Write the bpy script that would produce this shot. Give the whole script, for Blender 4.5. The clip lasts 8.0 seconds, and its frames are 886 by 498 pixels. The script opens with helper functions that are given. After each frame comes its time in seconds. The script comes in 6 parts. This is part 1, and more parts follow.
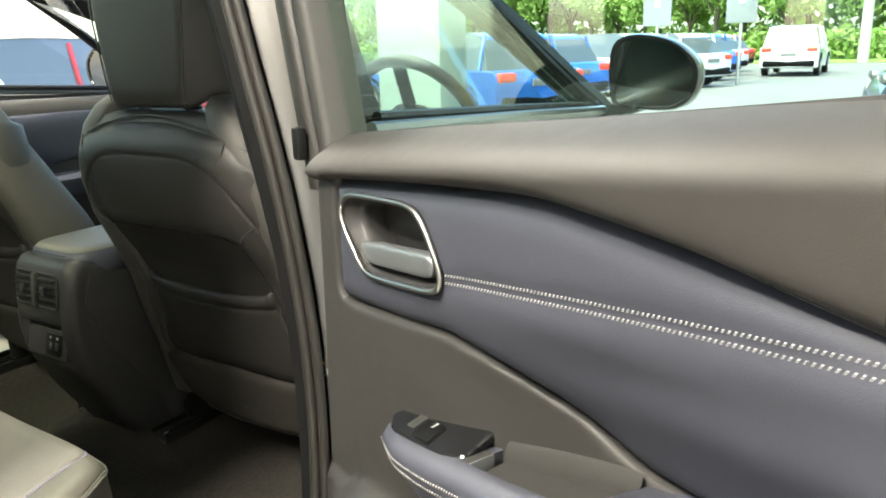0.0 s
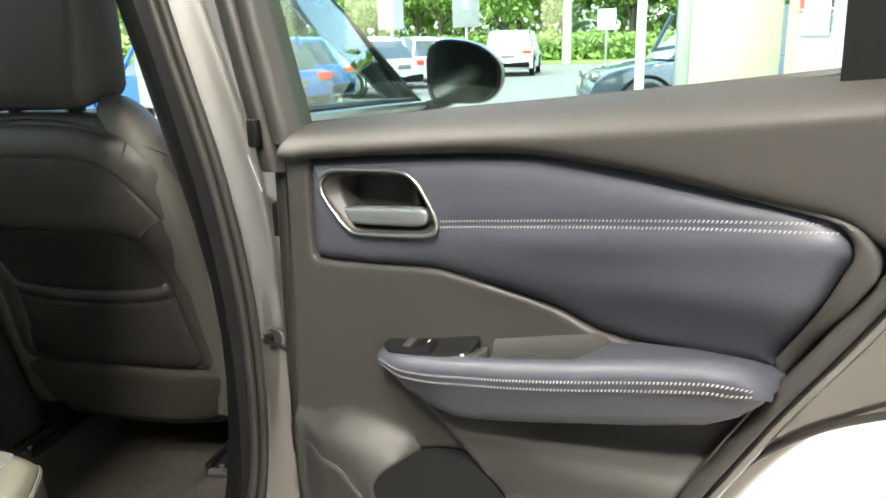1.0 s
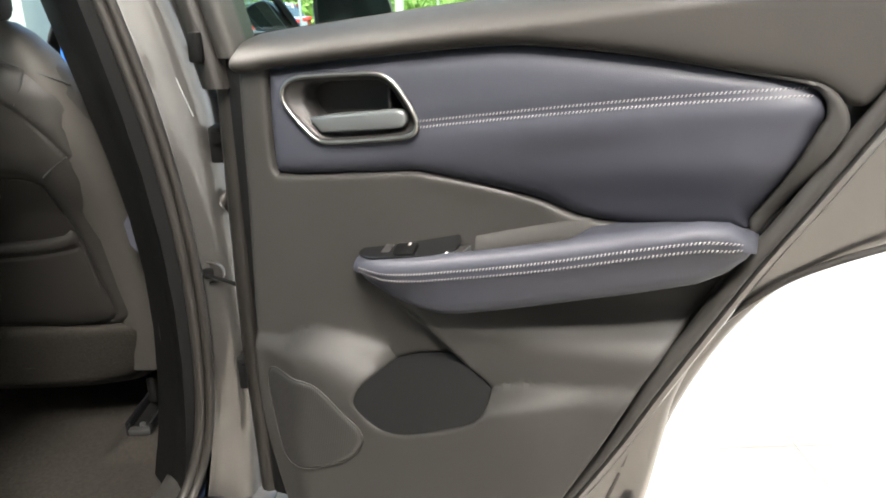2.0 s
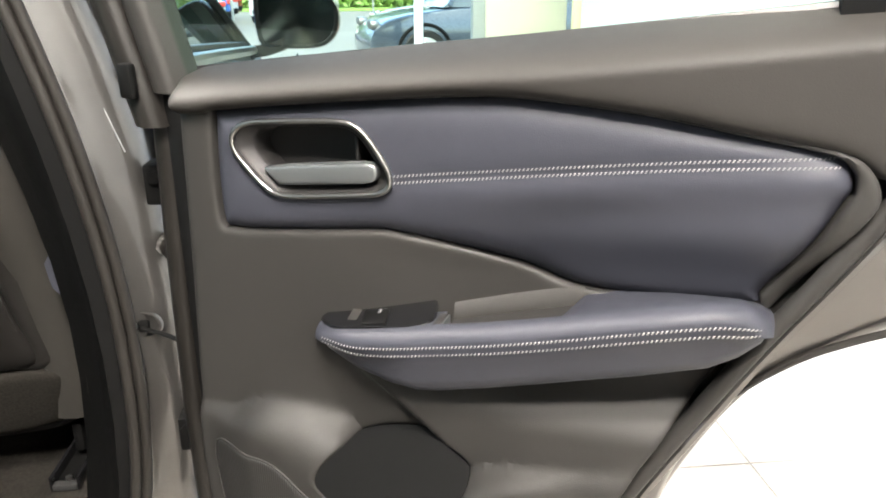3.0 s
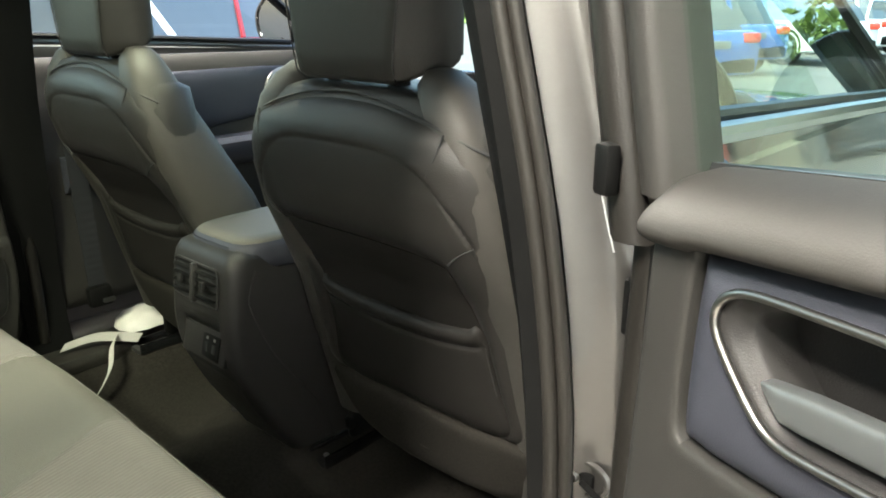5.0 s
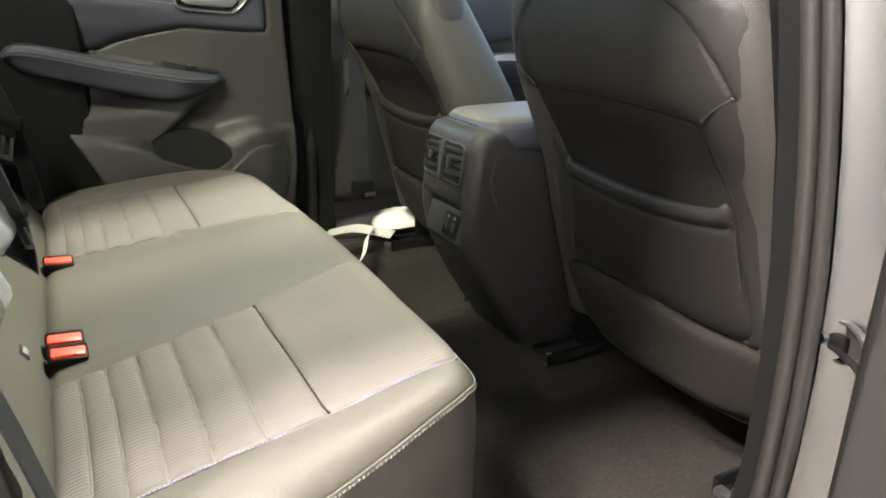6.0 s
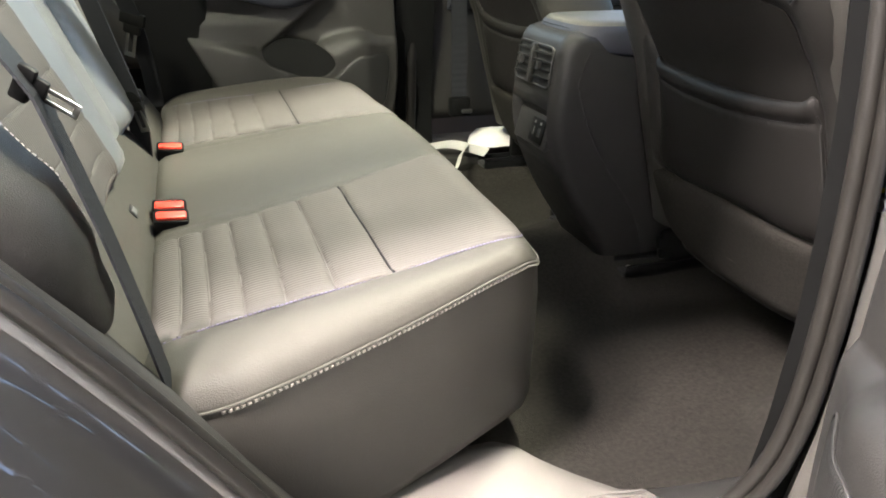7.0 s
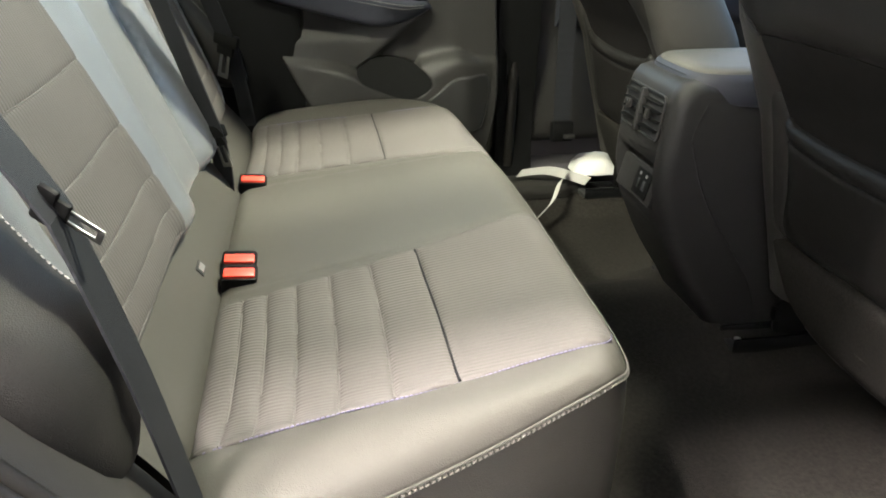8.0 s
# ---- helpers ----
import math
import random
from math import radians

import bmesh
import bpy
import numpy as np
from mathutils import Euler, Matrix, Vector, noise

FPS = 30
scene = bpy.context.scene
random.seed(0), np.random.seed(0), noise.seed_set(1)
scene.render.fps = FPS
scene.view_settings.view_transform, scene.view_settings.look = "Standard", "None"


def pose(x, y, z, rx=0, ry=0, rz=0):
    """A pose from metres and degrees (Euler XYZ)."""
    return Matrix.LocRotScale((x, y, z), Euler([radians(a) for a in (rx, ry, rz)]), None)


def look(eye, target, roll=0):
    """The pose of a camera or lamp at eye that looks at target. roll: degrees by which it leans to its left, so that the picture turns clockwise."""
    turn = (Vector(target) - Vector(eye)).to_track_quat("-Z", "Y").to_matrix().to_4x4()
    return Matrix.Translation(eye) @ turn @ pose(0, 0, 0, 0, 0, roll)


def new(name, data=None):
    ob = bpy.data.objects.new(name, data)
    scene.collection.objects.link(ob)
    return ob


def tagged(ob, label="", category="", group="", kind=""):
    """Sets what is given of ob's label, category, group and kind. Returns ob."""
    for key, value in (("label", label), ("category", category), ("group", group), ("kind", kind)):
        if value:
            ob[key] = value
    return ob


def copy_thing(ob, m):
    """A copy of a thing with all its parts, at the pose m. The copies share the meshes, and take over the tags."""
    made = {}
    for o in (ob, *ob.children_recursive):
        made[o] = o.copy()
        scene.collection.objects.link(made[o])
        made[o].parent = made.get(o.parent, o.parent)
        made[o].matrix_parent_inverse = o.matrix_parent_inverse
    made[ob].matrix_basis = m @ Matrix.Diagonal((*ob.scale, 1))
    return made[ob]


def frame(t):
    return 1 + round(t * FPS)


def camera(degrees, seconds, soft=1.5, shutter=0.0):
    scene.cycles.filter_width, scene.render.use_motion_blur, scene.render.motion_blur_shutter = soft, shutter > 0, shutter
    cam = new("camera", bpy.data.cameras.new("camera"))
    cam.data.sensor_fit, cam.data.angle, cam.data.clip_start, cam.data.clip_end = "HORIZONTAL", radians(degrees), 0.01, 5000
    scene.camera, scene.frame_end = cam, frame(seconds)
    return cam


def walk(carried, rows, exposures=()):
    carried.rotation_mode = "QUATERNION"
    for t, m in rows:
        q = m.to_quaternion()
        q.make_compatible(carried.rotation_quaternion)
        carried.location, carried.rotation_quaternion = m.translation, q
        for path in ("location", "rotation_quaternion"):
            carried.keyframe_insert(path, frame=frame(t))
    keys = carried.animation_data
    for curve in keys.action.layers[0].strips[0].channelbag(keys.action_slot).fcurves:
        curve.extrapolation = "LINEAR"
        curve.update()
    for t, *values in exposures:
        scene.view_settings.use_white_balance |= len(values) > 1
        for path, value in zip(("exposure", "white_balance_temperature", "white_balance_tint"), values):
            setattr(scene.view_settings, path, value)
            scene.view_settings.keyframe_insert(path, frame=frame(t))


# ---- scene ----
cam = camera(61.3, 8.0, soft=1.8)
EXPOSURE, SKY, SUN, LAMP = 4.0, 0.12, 0.5, 130.0
WHITE = [(0.0, EXPOSURE - 0.2, 6850, 5), (1.0, EXPOSURE - 0.3, 6700, 6), (1.6, EXPOSURE - 0.35, 6550, 9), (3.0, EXPOSURE - 0.45, 6600, 11), (3.6, EXPOSURE - 0.55, 6650, 8), (4.5, EXPOSURE - 0.5, 6700, 3), (5.1, EXPOSURE - 0.1, 6700, 6), (6.4, EXPOSURE + 0.4, 6550, 17), (8.0, EXPOSURE + 0.15, 6450, 15)]
PATH = [
    (0, (1.543, 0.054, 1.252), (0.525, 1.695, 0.732), -1.6),
    (0.5, (1.5, -0.122, 1.281), (0.802, 1.678, 0.756), -1.6),
    (1, (1.397, -0.24, 1.26), (0.992, 1.645, 0.729), -1.5),
    (1.5, (1.301, -0.292, 1.207), (1.129, 1.622, 0.651), -1.4),
    (1.7, (1.274, -0.297, 1.189), (1.178, 1.613, 0.607), -1.6),
    (2.8, (1.184, -0.204, 1.214), (1.36, 1.674, 0.549), -0.8),
    (3, (1.198, -0.166, 1.245), (1.376, 1.712, 0.582), -0.3),
    (3.5, (1.273, -0.079, 1.266), (1.234, 1.815, 0.626), -0.3),
    (4, (1.27, 0.044, 1.27), (0.809, 1.877, 0.614), -0.9),
    (4.5, (1.219, 0.157, 1.28), (0.317, 1.827, 0.65), -0.5),
    (5, (1.201, 0.244, 1.262), (-0.076, 1.652, 0.64), -0.1),
    (5.2, (1.19, 0.266, 1.229), (-0.211, 1.549, 0.604), 0.1),
    (6.3, (1.263, 0.251, 1.05), (-0.452, 1.007, 0.352), 0.4),
    (6.5, (1.284, 0.258, 1.034), (-0.444, 0.953, 0.307), 0.4),
    (7, (1.311, 0.275, 1.012), (-0.431, 0.858, 0.221), 0.6),
    (7.5, (1.266, 0.315, 1.039), (-0.488, 0.795, 0.206), 0.6),
    (8, (1.175, 0.342, 1.094), (-0.612, 0.657, 0.252), 0.5),
]
walk(cam, [(t, look(eye, target, roll)) for t, eye, target, roll in PATH], WHITE)

# ---- light ----
world = bpy.data.worlds.new("world")
scene.world = world
world.use_nodes = True
wn = world.node_tree
sky = wn.nodes.new("ShaderNodeTexSky")
sky.sky_type, sky.sun_disc, sky.sun_elevation, sky.sun_rotation = "NISHITA", False, radians(52), radians(200)
sky.air_density, sky.dust_density = 1.0, 3.0
wn.links.new(sky.outputs[0], wn.nodes["Background"].inputs[0])
wn.nodes["Background"].inputs[1].default_value = SKY
sun = new("sun", bpy.data.lights.new("sun", "SUN"))
sun.data.energy, sun.data.angle, sun.data.color = SUN, radians(8), (1.0, 0.95, 0.88)
sun.matrix_world = look((0, 0, 20), (-2.0, 9.0, 0))


# ---- materials ----
def material(name, base, rough=0.5, metal=0.0, var=0.12, scale=6.0, bump=0.0, bump_scale=400.0, coat=0.0, spec=0.5, sheen=0.0, pattern="", rvar=0.06):
    """A surface with two scales of variation in its colour and a fine relief."""
    m = bpy.data.materials.new(name)
    m.use_nodes = True
    t = m.node_tree
    b = t.nodes["Principled BSDF"]
    geo = t.nodes.new("ShaderNodeTexCoord")
    big, small = t.nodes.new("ShaderNodeTexNoise"), t.nodes.new("ShaderNodeTexNoise")
    for n, s, d in ((big, scale, 3.0), (small, scale * 14, 4.0)):
        n.inputs["Scale"].default_value, n.inputs["Detail"].default_value = s, d
        t.links.new(geo.outputs["Object"], n.inputs["Vector"])
    mix = t.nodes.new("ShaderNodeMath")
    mix.operation = "MULTIPLY_ADD"
    mix.inputs[1].default_value = 0.6
    t.links.new(big.outputs[0], mix.inputs[0])
    half = t.nodes.new("ShaderNodeMath")
    half.operation = "MULTIPLY"
    half.inputs[1].default_value = 0.4
    t.links.new(small.outputs[0], half.inputs[0])
    t.links.new(half.outputs[0], mix.inputs[2])
    ramp = t.nodes.new("ShaderNodeMapRange")
    ramp.inputs["From Min"].default_value, ramp.inputs["From Max"].default_value = 0.3, 0.7
    ramp.inputs["To Min"].default_value, ramp.inputs["To Max"].default_value = 1 - var, 1 + var
    t.links.new(mix.outputs[0], ramp.inputs["Value"])
    tint = t.nodes.new("ShaderNodeVectorMath")
    tint.operation = "SCALE"
    tint.inputs[0].default_value = base
    t.links.new(ramp.outputs[0], tint.inputs["Scale"])
    t.links.new(tint.outputs[0], b.inputs["Base Color"])
    rr = t.nodes.new("ShaderNodeMapRange")
    rr.inputs["To Min"].default_value, rr.inputs["To Max"].default_value = max(0.02, rough - rvar), min(1.0, rough + rvar)
    t.links.new(small.outputs[0], rr.inputs["Value"])
    t.links.new(rr.outputs[0], b.inputs["Roughness"])
    b.inputs["Metallic"].default_value, b.inputs["Coat Weight"].default_value = metal, coat
    b.inputs["Specular IOR Level"].default_value, b.inputs["Sheen Weight"].default_value = spec, sheen
    b.inputs["Coat Roughness"].default_value = 0.03
    if bump:
        bp = t.nodes.new("ShaderNodeBump")
        bp.inputs["Strength"].default_value, bp.inputs["Distance"].default_value = bump, 0.001
        if pattern == "grain":
            g = t.nodes.new("ShaderNodeTexVoronoi")
            g.inputs["Scale"].default_value = bump_scale
            t.links.new(geo.outputs["Object"], g.inputs["Vector"])
            t.links.new(g.outputs["Distance"], bp.inputs["Height"])
        elif pattern in ("ribs", "weave"):
            g = t.nodes.new("ShaderNodeTexWave")
            g.bands_direction = "X"
            g.inputs["Scale"].default_value, g.inputs["Distortion"].default_value = bump_scale, 0.0
            t.links.new(geo.outputs["Object"], g.inputs["Vector"])
            t.links.new(g.outputs[1], bp.inputs["Height"])
        elif pattern == "dots":
            g = t.nodes.new("ShaderNodeTexVoronoi")
            g.inputs["Scale"].default_value, g.inputs["Randomness"].default_value = bump_scale, 0.0
            t.links.new(geo.outputs["Object"], g.inputs["Vector"])
            t.links.new(g.outputs["Distance"], bp.inputs["Height"])
        else:
            g = t.nodes.new("ShaderNodeTexNoise")
            g.inputs["Scale"].default_value, g.inputs["Detail"].default_value = bump_scale, 5.0
            t.links.new(geo.outputs["Object"], g.inputs["Vector"])
            t.links.new(g.outputs[0], bp.inputs["Height"])
        t.links.new(bp.outputs[0], b.inputs["Normal"])
    return m


def glass(name, tint, alpha_rough=0.0):
    """Thin window glass: a clear sheet with a mirror-like gloss."""
    m = bpy.data.materials.new(name)
    m.use_nodes = True
    t = m.node_tree
    t.nodes.remove(t.nodes["Principled BSDF"])
    clear, gloss, mix, edge, power, scale = (t.nodes.new(k) for k in ("ShaderNodeBsdfTransparent", "ShaderNodeBsdfGlossy", "ShaderNodeMixShader", "ShaderNodeLayerWeight", "ShaderNodeMath", "ShaderNodeMath"))
    clear.inputs[0].default_value, gloss.inputs["Roughness"].default_value, edge.inputs[0].default_value = (*tint, 1), alpha_rough, 0.5
    power.operation, power.inputs[1].default_value = "POWER", 4.0
    scale.operation, scale.inputs[1].default_value, scale.inputs[2].default_value = "MULTIPLY_ADD", 0.85, 0.05
    t.links.new(edge.outputs["Facing"], power.inputs[0])
    t.links.new(power.outputs[0], scale.inputs[0])
    t.links.new(scale.outputs[0], mix.inputs[0])
    t.links.new(clear.outputs[0], mix.inputs[1])
    t.links.new(gloss.outputs[0], mix.inputs[2])
    t.links.new(mix.outputs[0], t.nodes["Material Output"].inputs[0])
    return m


def lamp_material(name, colour, strength):
    m = bpy.data.materials.new(name)
    m.use_nodes = True
    b = m.node_tree.nodes["Principled BSDF"]
    b.inputs["Emission Color"].default_value, b.inputs["Emission Strength"].default_value = (*colour, 1), strength
    return m


M_NAVY = material("navy_leather", (0.0245, 0.0256, 0.0332), 0.52, spec=0.2, var=0.10, scale=4, bump=0.12, bump_scale=900, pattern="grain")
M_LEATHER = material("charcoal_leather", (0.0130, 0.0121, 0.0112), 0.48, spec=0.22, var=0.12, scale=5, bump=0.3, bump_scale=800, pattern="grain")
M_SOFT = material("taupe_soft_plastic", (0.0160, 0.0147, 0.0133), 0.60, spec=0.2, var=0.10, scale=5, bump=0.15, bump_scale=700)
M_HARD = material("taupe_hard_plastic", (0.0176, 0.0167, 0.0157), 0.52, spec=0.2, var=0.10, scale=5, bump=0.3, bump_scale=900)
M_FABRIC = material("ribbed_grey_fabric", (0.056, 0.050, 0.047), 0.80, var=0.12, scale=9, bump=0.6, bump_scale=48, pattern="ribs", spec=0.25)
M_CARPET = material("charcoal_carpet", (0.0145, 0.0130, 0.0113), 0.95, var=0.6, scale=150, bump=1.0, bump_scale=420, spec=0.08)
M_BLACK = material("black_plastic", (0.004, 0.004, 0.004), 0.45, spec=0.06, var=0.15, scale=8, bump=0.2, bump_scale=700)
M_GLOSS = material("piano_black", (0.005, 0.005, 0.0055), 0.16, spec=0.3, var=0.1, coat=0.15)
M_RUBBER = material("seal_rubber", (0.008, 0.0072, 0.0064), 0.40, spec=0.25, var=0.2, scale=12, bump=0.2, bump_scale=500)
M_PAINT = material("grey_metallic_paint", (0.072, 0.069, 0.066), 0.42, metal=0.85, spec=0.3, var=0.04, scale=4, coat=0.85, rvar=0.02)
M_CHROME = material("satin_chrome", (0.23, 0.225, 0.215), 0.34, metal=1.0, var=0.03, rvar=0.01)
M_LEVER = material("satin_silver", (0.122, 0.130, 0.133), 0.40, metal=0.7, var=0.04)
M_STEEL = material("zinc_steel", (0.42, 0.41, 0.40), 0.38, metal=1.0, var=0.2, scale=40)
M_THREAD = material("pale_thread", (0.125, 0.12, 0.12), 0.7, var=0.15, scale=60)
M_DOORTHREAD = material("grey_thread", (0.122, 0.118, 0.118), 0.75, var=0.2, scale=60)
M_SEAM = material("dark_seam", (0.006, 0.006, 0.007), 0.8, spec=0.1)
M_RED = material("red_plastic", (0.75, 0.045, 0.022), 0.4, var=0.1)
M_BELT = material("grey_webbing", (0.012, 0.0125, 0.0145), 0.6, spec=0.15, sheen=0.0, var=0.1, scale=30, bump=0.4, bump_scale=330, pattern="weave")
M_WHITE = material("white_wall_paint", (0.54, 0.56, 0.545), 0.55, var=0.03, scale=2, bump=0.1, bump_scale=200)
M_BEIGE = material("beige_wall_paint", (0.34, 0.325, 0.26), 0.6, var=0.06, scale=2, bump=0.15, bump_scale=150)
M_TILE = material("beige_floor_tile", (0.36, 0.337, 0.303), 0.25, var=0.08, scale=3, bump=0.05, bump_scale=60)
M_GROUT = material("tile_grout", (0.25, 0.235, 0.21), 0.9, var=0.2, scale=20)
M_CONCRETE = material("pale_concrete", (0.135, 0.130, 0.118), 0.85, var=0.12, scale=0.6, bump=0.3, bump_scale=30)
M_GRASS = material("lawn_grass", (0.14, 0.235, 0.045), 0.9, var=0.35, scale=2.5, bump=1.0, bump_scale=90)
M_LEAF = material("green_leaves", (0.16, 0.25, 0.055), 0.55, var=0.5, scale=1.6)
M_BARK = material("grey_bark", (0.065, 0.052, 0.04), 0.9, var=0.3, scale=12, bump=0.8, bump_scale=60)
M_GLASS = glass("window_glass", (0.82, 0.93, 0.87))
M_ROOFGLASS = glass("green_roof_glass", (0.52, 0.57, 0.47))
M_CARGLASS = glass("tinted_glass", (0.88, 0.93, 0.91))
M_DARKGLASS = material("dark_car_glass", (0.05, 0.06, 0.065), 0.06, var=0.05, coat=0.5)
M_MIRROR = material("mirror_glass", (0.10, 0.11, 0.115), 0.12, metal=1.0, var=0.01)
M_LAMP = lamp_material("lamp_panel", (1.0, 0.945, 0.87), LAMP)

M_LINER = material("grey_headliner", (0.16, 0.155, 0.15), 0.9, var=0.05, bump=0.3, bump_scale=600)
M_DARKWALL = material("dark_grey_wall", (0.10, 0.10, 0.10), 0.5, var=0.06, scale=2)
M_CEILING = material("grey_ceiling_paint", (0.14, 0.14, 0.135), 0.7, var=0.05, scale=2)
M_COLUMN = material("grey_green_column", (0.20, 0.23, 0.215), 0.45, var=0.06, scale=2)
M_YELLOW = material("yellow_tag", (0.6, 0.45, 0.03), 0.6)
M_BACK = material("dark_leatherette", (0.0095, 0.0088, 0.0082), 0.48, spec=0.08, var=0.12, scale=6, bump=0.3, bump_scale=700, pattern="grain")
# bench leather made paler, bluer and glossier: daylight on the backrest put into colour
M_DAYLIT = material("daylit_leather", (0.085, 0.087, 0.092), 0.36, spec=0.9, sheen=0.12, var=0.12, scale=5, bump=0.3, bump_scale=800, pattern="grain")
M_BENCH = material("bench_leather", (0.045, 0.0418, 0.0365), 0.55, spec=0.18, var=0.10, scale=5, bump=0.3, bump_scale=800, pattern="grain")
# paler than the fabric: paints the light caught on fold edges
M_FOLD = material("fabric_fold_glint", (0.075, 0.069, 0.065), 0.8, var=0.2, scale=40, spec=0.2)
M_FLAP = material("grey_flap_carpet", (0.012, 0.0108, 0.0092), 0.95, var=0.85, scale=260, bump=1.0, bump_scale=500, spec=0.08)
# bench leather toned down: the pillar's shade on the bolsters is in the colour
M_SHADED_SIDE = material("shaded_side_leather", (0.028, 0.0262, 0.0236), 0.52, spec=0.2, var=0.10, scale=5, bump=0.3, bump_scale=800, pattern="grain")
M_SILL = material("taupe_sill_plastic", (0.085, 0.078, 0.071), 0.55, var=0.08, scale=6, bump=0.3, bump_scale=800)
M_CONSOLE = material("charcoal_console_plastic", (0.014, 0.0133, 0.0133), 0.45, spec=0.18, var=0.08, scale=5, bump=0.3, bump_scale=900)
M_LIDTOP = material("grey_lid_leather", (0.060, 0.056, 0.048), 0.62, spec=0.25, var=0.1, scale=5, bump=0.3, bump_scale=800, pattern="grain")
M_SEAL = material("taupe_weatherstrip", (0.012, 0.0108, 0.0096), 0.45, spec=0.22, var=0.15, scale=12, bump=0.3, bump_scale=500)
M_STITCH = material("beige_thread", (0.13, 0.12, 0.105), 0.7, var=0.15, scale=60)
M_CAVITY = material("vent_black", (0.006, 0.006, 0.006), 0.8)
M_LILAC = material("lilac_thread", (0.11, 0.098, 0.165), 0.7, var=0.15, scale=50)
M_FILM = material("white_film", (0.42, 0.41, 0.39), 0.5, var=0.08, scale=20)
M_TRIMY = material("yellowed_trim", (0.50, 0.44, 0.28), 0.5)
M_FRAME = material("grey_aluminium", (0.32, 0.33, 0.33), 0.4, metal=0.6, var=0.06)
M_CARWHITE = material("white_car_paint", (0.55, 0.56, 0.57), 0.25, var=0.03, coat=0.8)
M_CARSLATE = material("slate_car_paint", (0.03, 0.042, 0.06), 0.28, metal=0.3, var=0.05, coat=0.8)
M_CARBLUE = material("blue_car_paint", (0.010, 0.10, 0.40), 0.25, metal=0.2, var=0.05, coat=0.8)
M_CARSILVER = material("silver_car_paint", (0.42, 0.43, 0.44), 0.3, metal=0.5, var=0.04, coat=0.8)
M_CARRED = material("red_car_paint", (0.25, 0.012, 0.012), 0.25, metal=0.1, var=0.05, coat=0.8)
M_SIGN = material("grey_banner", (0.16, 0.17, 0.18), 0.6)
M_SIGNBLUE = material("pale_blue_sign", (0.45, 0.62, 0.66), 0.5)


# ---- builders ----
def mesh_of(name, verts, faces, mat, smooth=True, angle=40):
    me = bpy.data.meshes.new(name)
    me.from_pydata([tuple(v) for v in verts], [], faces)
    me.materials.append(mat)
    bm = bmesh.new()
    bm.from_mesh(me)
    bmesh.ops.recalc_face_normals(bm, faces=bm.faces)
    bm.to_mesh(me)
    bm.free()
    if smooth:
        me.shade_smooth()
        if angle:
            me.set_sharp_from_angle(angle=radians(angle))
    return me


def part(name, data, mat, parent=None, label="", at=None, smooth=True, angle=40):
    """One mesh object from (verts, faces), under a thing or part."""
    me = data if isinstance(data, bpy.types.Mesh) else mesh_of(name, data[0], data[1], mat, smooth, angle)
    ob = new(name, me)
    if parent is not None:
        ob.parent = parent
    if at is not None:
        ob.matrix_basis = at
    if label:
        ob["label"] = label
    return ob


def thing(name, label, category, group="", kind="", at=None):
    ob = new(name)
    ob.empty_display_size = 0.05
    if at is not None:
        ob.matrix_basis = at
    return tagged(ob, label, category, group, kind)


def smooth_line(pts, n, closed=False):
    """n points along a Catmull-Rom curve through pts, evenly spaced."""
    p = [np.array(q, float) for q in pts]
    k = len(p)
    out = []
    for i in range(k if closed else k - 1):
        a, b, c, d = (p[(i + j) % k] if closed else p[min(max(i + j, 0), k - 1)] for j in (-1, 0, 1, 2))
        for s in np.linspace(0, 1, 16, endpoint=False):
            out.append(0.5 * (2 * b + (c - a) * s + (2 * a - 5 * b + 4 * c - d) * s**2 + (3 * b - a - 3 * c + d) * s**3))
    out.append(p[0] if closed else p[-1])
    out = np.array(out)
    far = np.r_[0, np.cumsum(np.linalg.norm(np.diff(out, axis=0), axis=1))]
    want = np.linspace(0, far[-1], n + 1 if closed else n)[: n]
    return np.stack([np.interp(want, far, out[:, j]) for j in range(out.shape[1])], 1)


def rounded(pts, r, seg=5):
    """A closed outline with its corners rounded by r."""
    p = [np.array(q, float) for q in pts]
    out = []
    for i, b in enumerate(p):
        a, c = p[i - 1], p[(i + 1) % len(p)]
        rr = min(r, 0.45 * np.linalg.norm(a - b), 0.45 * np.linalg.norm(c - b))
        s, e = b + (a - b) / np.linalg.norm(a - b) * rr, b + (c - b) / np.linalg.norm(c - b) * rr
        for t in np.linspace(0, 1, seg):
            out.append((1 - t) ** 2 * s + 2 * t * (1 - t) * b + t * t * e)
    return np.array(out)


def loft(rings, cap=True, closed=True):
    verts = [v for ring in rings for v in ring]
    n = len(rings[0])
    faces = []
    for i in range(len(rings) - 1):
        for j in range(n if closed else n - 1):
            a, b = i * n + j, i * n + (j + 1) % n
            faces.append((a, b, b + n, a + n))
    if cap:
        faces += [tuple(range(n))[::-1], tuple(range(len(verts) - n, len(verts)))]
    return verts, faces


